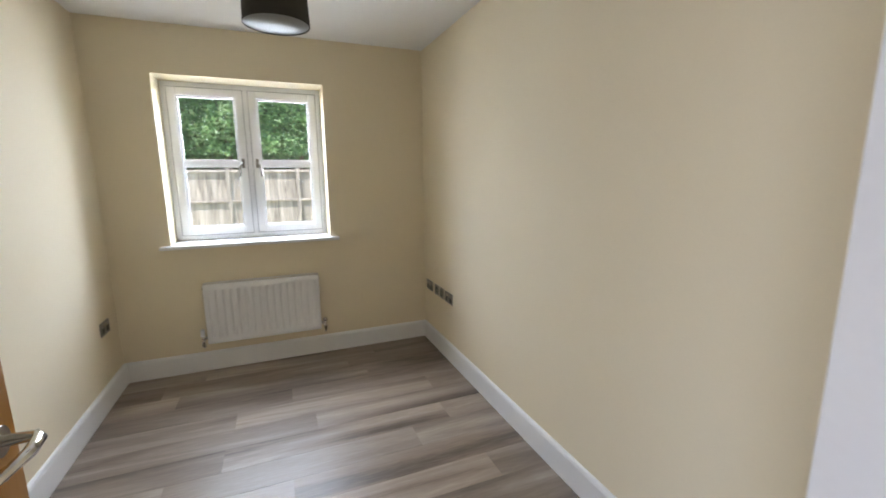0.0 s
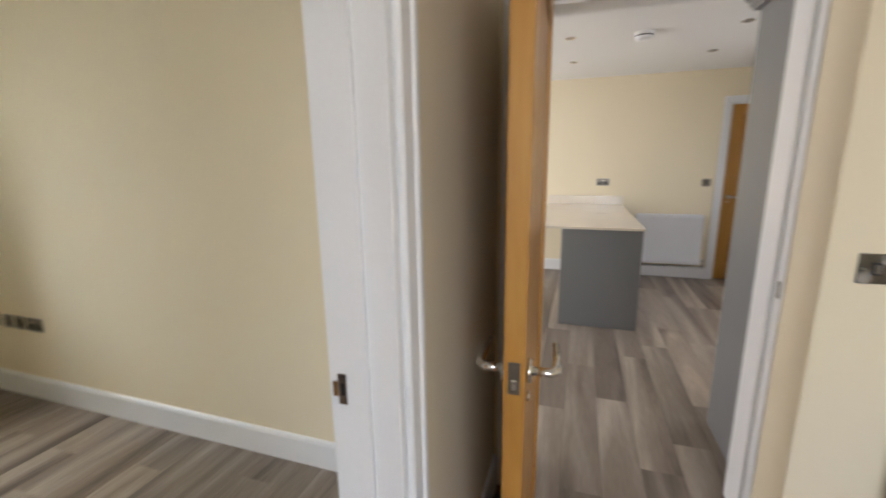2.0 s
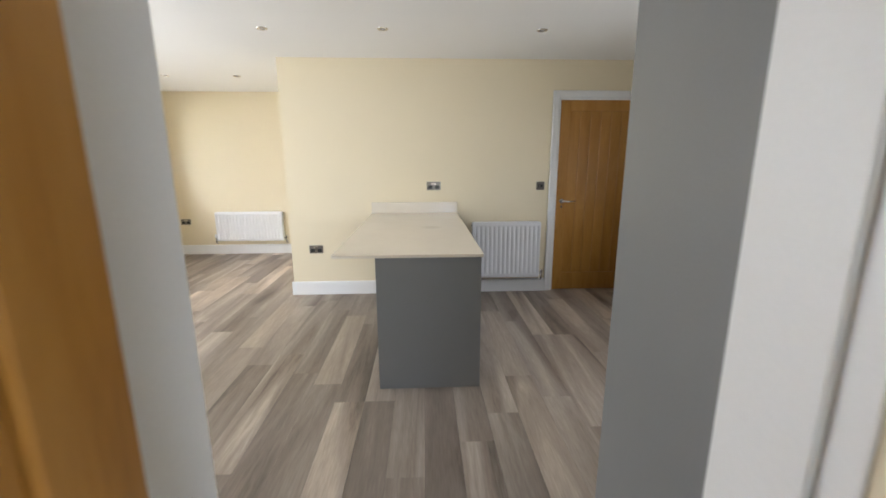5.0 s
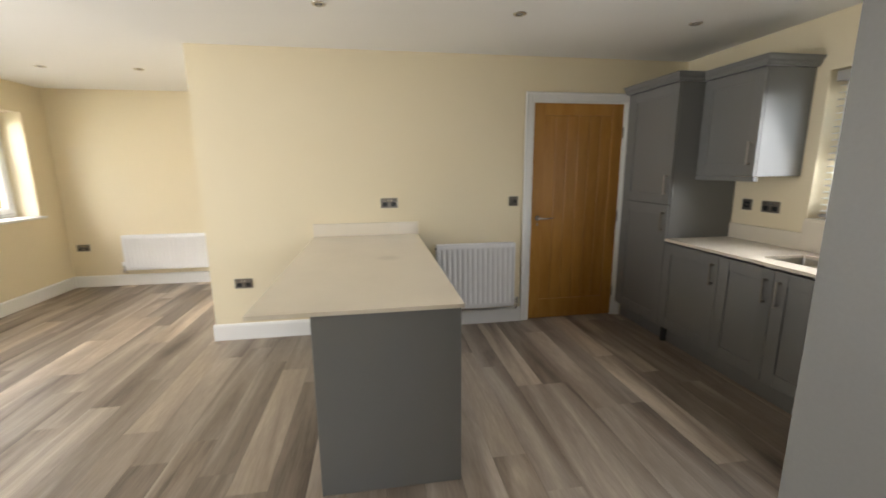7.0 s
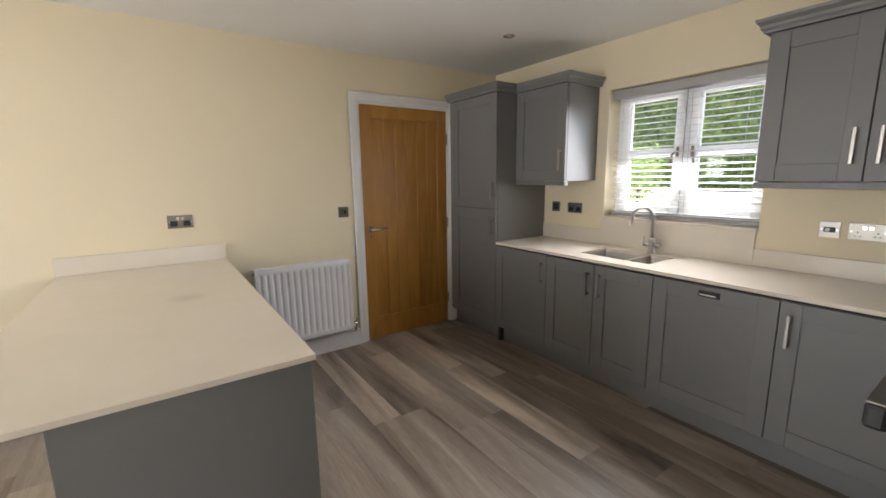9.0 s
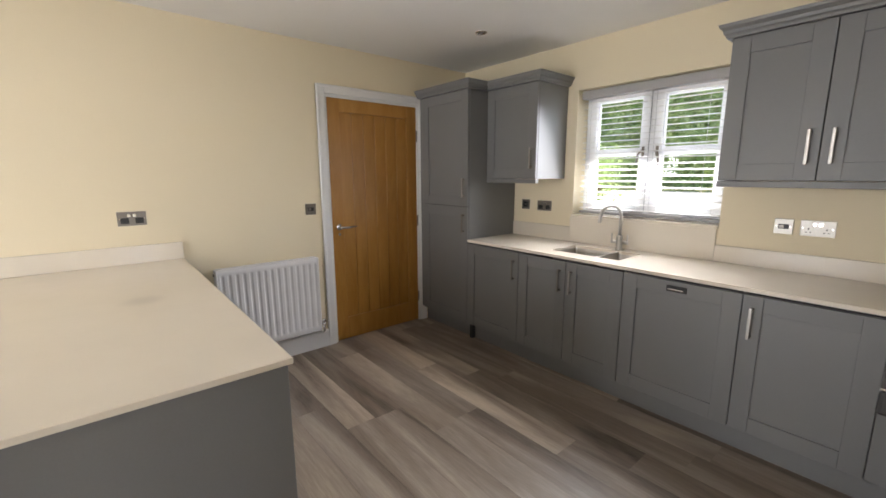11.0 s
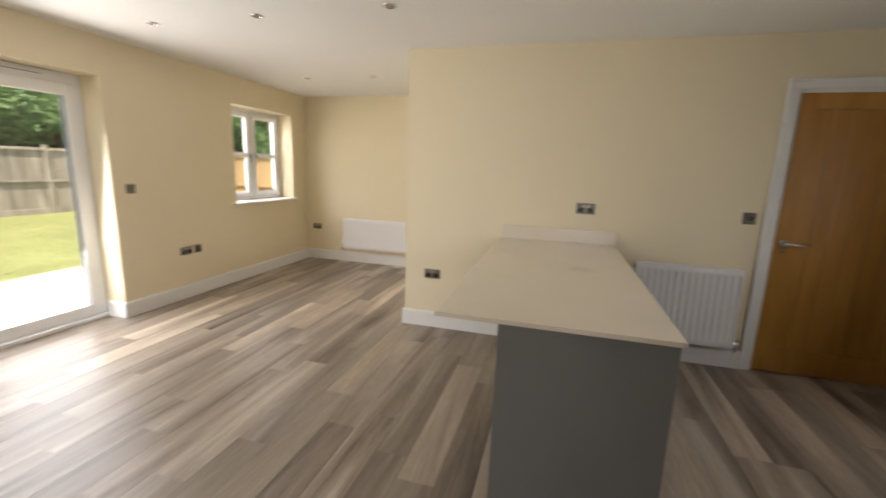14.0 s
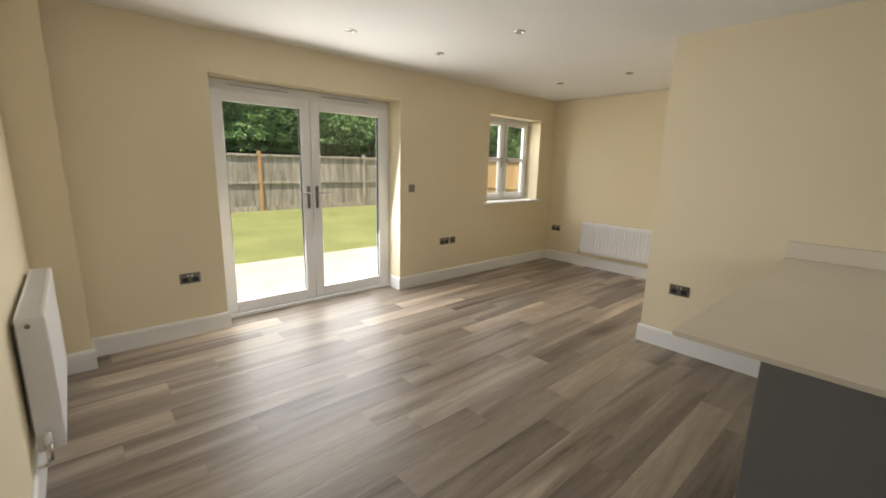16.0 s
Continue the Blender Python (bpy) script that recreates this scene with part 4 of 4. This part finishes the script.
# oven housing next to the doorway
ov = thing("oven_housing", pose(2.14, -1.43, 0, 0, 0, 90), "tall grey oven housing with a plain end panel", "tall cabinet", "grey kitchen units")
part("carcass", blk((0.0, 0.001, 0.15), (0.598, 0.538, 2.105)), GREY, ov)
part("end_panel", blk((0.599, -0.022, 0.0), (0.617, 0.538, 2.105), 0.0015), GREY, ov, "plain grey end panel")
shaker(ov, 0.0, 0.15, 0.598, 0.45, "")
shaker(ov, 0.0, 1.21, 0.598, 0.89, "")
part("plinth_board", blk((0.0, 0.06, 0.0), (0.598, 0.078, 0.149)), GREY, ov)
od = part("oven_door", blk((0.004, -0.026, 0.61), (0.594, -0.001, 1.20), 0.003), BLACK, ov, "black glass oven front")
bm = blk((0.03, -0.070, 1.14), (0.528, -0.048, 1.172), 0.005, 2)
for x in (0.06, 0.47):
    box(bm, (x, -0.05, 1.148), (x + 0.03, -0.024, 1.166), 0.003)
part("handle", bm, BLACK, od, "dark oven bar handle")
part("handle_trim", blk((0.032, -0.069, 1.1722), (0.526, -0.050, 1.175)), STEEL, od)
cornice(ov, [(0.617, 0.53), (0.617, -0.022), (0.0, -0.022)], 2.105)

# peninsula
pn = thing("kitchen_peninsula", pose(0, 0, 0), "grey peninsula cabinet with a plain end panel", "kitchen island", "grey kitchen units")
part("end_panel", blk((3.405, -0.588, 0.0), (3.427, 0.055, 0.869), 0.0015), GREY, pn, "plain grey end panel")
part("carcass", blk((3.428, -0.566, 0.149), (5.374, 0.030, 0.869)), GREY, pn)
part("back_panel", blk((3.428, 0.032, 0.0), (5.374, 0.052, 0.869)), GREY, pn)
part("plinth_board", blk((3.428, -0.53, 0.0), (5.374, -0.512, 0.148)), GREY, pn)
ptop = thing("peninsula_worktop", pose(0, 0, 0), "pale polished quartz breakfast bar top with an overhang", "worktop")
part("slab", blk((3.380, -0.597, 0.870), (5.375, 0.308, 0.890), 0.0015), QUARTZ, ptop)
part("upstand", blk((5.355, -0.597, 0.8905), (5.3755, 0.308, 1.000), 0.0015), QUARTZ, ptop)

# ---------------------------------------------------------------- outside
GZ = -0.16
structure("ground", blk((-300, -300, GZ - 0.5), (300, 300, GZ)), GRAVEL, "pale gravel ground round the house", "ground")
structure("lawn", blk((-14, 6.45, GZ), (20, 14.2, GZ + 0.02)), LAWN, "mown green garden lawn", "lawn")


def scatter_leaves(name, mat, n, place, size, label, category, seed):
    """A mass of small bent leaves; place gives a point and a rough outward way."""
    rng = random.Random(seed)
    vs, fs = [], []
    for _ in range(n):
        p, nrm = place(rng)
        d = Vector((rng.gauss(0, 1), rng.gauss(0, 1), rng.gauss(0, 1))).normalized()
        nn = (Vector(nrm) + 0.9 * d).normalized()
        u = nn.orthogonal().normalized()
        u.rotate(Matrix.Rotation(rng.uniform(0, 6.28), 3, nn))
        v = nn.cross(u)
        s = size * rng.uniform(0.6, 1.3)
        k = len(vs)
        c = Vector(p)
        vs += [c - u * s, c + v * s * 0.42 + nn * s * 0.1, c + u * s, c - v * s * 0.42 + nn * s * 0.1]
        fs += [(k, k + 1, k + 2), (k, k + 2, k + 3)]
    me = bpy.data.meshes.new(name)
    me.from_pydata([tuple(v) for v in vs], [], fs)
    me.materials.append(mat)
    return tagged(new(name, me), label, category, kind="stuff")


def hedge_point(rng):
    x = rng.uniform(-9, 15)
    z = rng.uniform(1.75, 5.2)
    y = 14.45 + 0.45 * noise.noise((x * 0.8, z * 0.9, 0)) + 0.18 * noise.noise((x * 3, z * 3, 4)) + rng.uniform(0, 0.30) + (0.5 if z < 2.1 else 0)
    return (x, y, z), (0, -1, 0.45)


scatter_leaves("hedge", LAUREL, 60000, hedge_point, 0.075, "dense dark green laurel hedge behind the fence", "hedge", 3)


def east_hedge(rng):
    y = rng.uniform(3.5, 14.2)
    z = rng.uniform(1.5, 5.0)
    return (13.3 + 0.4 * noise.noise((y * 0.8, z * 0.9, 9)) + rng.uniform(0, 0.4), y, z), (-1, 0, 0.45)


scatter_leaves("side_hedge", LAUREL, 16000, east_hedge, 0.10, "dense green hedge behind the side fence", "hedge", 13)
# flat dark sheets stand in for the shade deep in both hedges
structure("hedge_shade", blk((-9, 15.4, GZ), (15, 15.6, 5.2)), material("painted_hedge_shade", (0.02, 0.035, 0.012), 0.95, vary=0.4, scale=3, fine=20), "dark sheet painted as the shade inside the hedge", "hedge")
structure("side_hedge_shade", blk((14.4, 3.0, GZ), (14.6, 14.6, 4.8)), bpy.data.materials["painted_hedge_shade"], "dark sheet painted as the shade inside the side hedge", "hedge")
for k in range(11):
    x = -7.5 + 2.05 * k + 0.3 * math.sin(k * 5)
    t = thing("hedge_trunk", pose(x, 14.75, GZ), "brown laurel stem under the hedge", "tree trunk", "hedge stems")
    part("trunk", tube(bmesh.new(), [(0, 0, 0), (0.05, 0, 1.0), (0.12 * math.sin(k), 0.03, 2.0), (0.3 * math.sin(k * 2), 0.1, 3.0)], [0.09, 0.075, 0.06, 0.035], 8), BARK, t)
    part("limb", tube(bmesh.new(), [(0.05, 0, 1.2), (0.3, -0.05, 1.9), (0.45, 0, 2.6)], [0.05, 0.04, 0.025], 8), BARK, t)


def lawn_point(rng):
    return (rng.uniform(-3, 13), rng.uniform(6.45, 13.25), GZ + 0.03), (rng.uniform(-0.4, 0.4), rng.uniform(-0.4, 0.4), 2.5)


scatter_leaves("grass", GRASS, 60000, lawn_point, 0.017, "short mown lawn grass", "grass", 5)


def fence_panel(m, board_mat, post_mat, label):
    ob = thing("fence_panel", m, label, "fence", "garden fence panels")
    rng = random.Random(int(m.translation.x * 10 + m.translation.y * 7))
    part("post", blk((-0.05, -0.05, GZ), (0.05, 0.05, 1.72), 0.006), post_mat, ob)
    part("gravel_board", blk((0.05, -0.02, GZ), (1.80, 0.02, GZ + 0.17), 0.004), board_mat, ob)
    n = 14
    for k in range(n):
        x = 0.05 + k * 1.75 / n
        part("board", blk((x + 0.001, -0.008 + 0.006 * (k % 2), GZ + 0.17), (x + 0.124, 0.008 + 0.006 * (k % 2), 1.60 + rng.uniform(-0.006, 0.006))), board_mat, ob)
    for z in (0.72, 1.56):
        part("rail", blk((0.05, -0.055, z), (1.80, -0.009, z + 0.06), 0.004), board_mat, ob)
    part("capping", blk((0.05, -0.03, 1.605), (1.80, 0.03, 1.635), 0.003), board_mat, ob)
    return ob


for k in range(13):
    fence_panel(pose(-8.58 + 1.86 * k, 13.4, 0), FENCE, POST if k == 8 else FENCE, "weathered grey-brown close-board garden fence panel")
for k in range(5):
    fence_panel(pose(12.4, 13.2 - 1.86 * k, 0, 0, 0, -90), FENCENEW, POST, "new golden timber garden fence panel")


def front_hedge(rng):
    x = rng.uniform(6, 46)
    z = GZ + rng.uniform(0.2, 12.5)
    y = -42.0 - 1.8 * noise.noise((x * 0.25, z * 0.35, 7)) - 0.6 * noise.noise((x, z, 2)) - rng.uniform(0, 0.9)
    return (x, y, z), (0, 1, 0.6)


scatter_leaves("roadside_hedge", LEAVES, 36000, front_hedge, 0.34, "sunlit green trees and hedge beyond the front garden", "hedge", 8)
structure("verge", blk((-40, -48, GZ), (80, -40.5, GZ + 0.03)), LAWN, "green grass verge", "verge")
# backing sheet whose green stands in for shade between the roadside leaves
structure("roadside_shade", blk((4, -47.2, GZ), (48, -47.0, 11.5)), material("mid_green_hedge_shade", (0.13, 0.20, 0.07), 0.95, vary=0.5, scale=1.2, fine=9), "mid-green sheet painted as the shade inside the roadside hedge", "hedge")

tree = thing("garden_tree", pose(7.0, -8.6, GZ) @ Matrix.Scale(0.62, 4), "young green tree in the front garden", "tree")
part("trunk", tube(bmesh.new(), [(0, 0, 0), (0.03, 0.02, 0.9), (-0.04, 0, 1.8), (0.02, 0, 2.8)], [0.07, 0.055, 0.045, 0.02], 9), BARK, tree)
for k in range(6):
    a = k * 1.1
    part("limb", tube(bmesh.new(), [(0, 0, 1.0 + 0.2 * k), (0.35 * math.cos(a), 0.35 * math.sin(a), 1.4 + 0.22 * k), (0.7 * math.cos(a), 0.7 * math.sin(a), 1.7 + 0.22 * k)], [0.03, 0.02, 0.008], 7), BARK, tree)


def crown_point(rng):
    c = Vector((rng.choice((-0.5, 0.0, 0.4, 0.2)), rng.choice((-0.3, 0.2, 0.4)), rng.choice((1.7, 2.2, 2.7, 3.1))))
    d = Vector((rng.gauss(0, 1), rng.gauss(0, 1), rng.gauss(0, 1))).normalized()
    return c + d * rng.uniform(0.25, 0.5), d


cr = scatter_leaves("crown", LEAVES, 2600, crown_point, 0.06, "", "", 11)
del cr["kind"]
cr.parent = tree

# paving slabs
slab_me = None
pv = structure("patio", blk((-3.0, 3.91, GZ), (10.2, 6.44, GZ + 0.02)), GRAVEL, "pale stone slab patio along the house", "patio")
for i in range(22):
    for j in range(4):
        if slab_me is None:
            o = part("slab", blk((0.004, 0.004, 0.0), (0.596, 0.626, 0.025), 0.004), PAVE, pv)
            slab_me = o.data
        else:
            o = new("slab", slab_me)
            o.parent = pv
        o.location = (-3.0 + 0.6 * i, 3.915 + 0.63 * j, GZ + 0.02 + 0.001 * ((i * 7 + j * 3) % 4))

# floor planks, laid along x
rng = random.Random(21)
PW, PL = 0.182, 1.22
row = 0
y = -2.78
while y < N + 0.2:
    x = -1.25 - rng.uniform(0.1, PL)
    while x < FAR:
        x1 = x + PL
        lo, hi = max(x, -1.25), min(x1, FAR if y > 1.0 else E + 0.06)
        y1 = min(y + PW, N + 0.22)
        if y + PW < -2.5 or (y + PW < 0.2 and y < -1.9):
            lo = max(lo, 1.4)
        if hi - lo > 0.03 and y1 - y > 0.02:
            o = part("plank", blk((-(hi - lo) / 2, 0.0005, -0.0045), ((hi - lo) / 2, y1 - y - 0.0005, 0.0)), FLOOR, FLOOR_OB)
            o.location = ((lo + hi) / 2, y, 0)
        x = x1
    y += PW
    row += 1
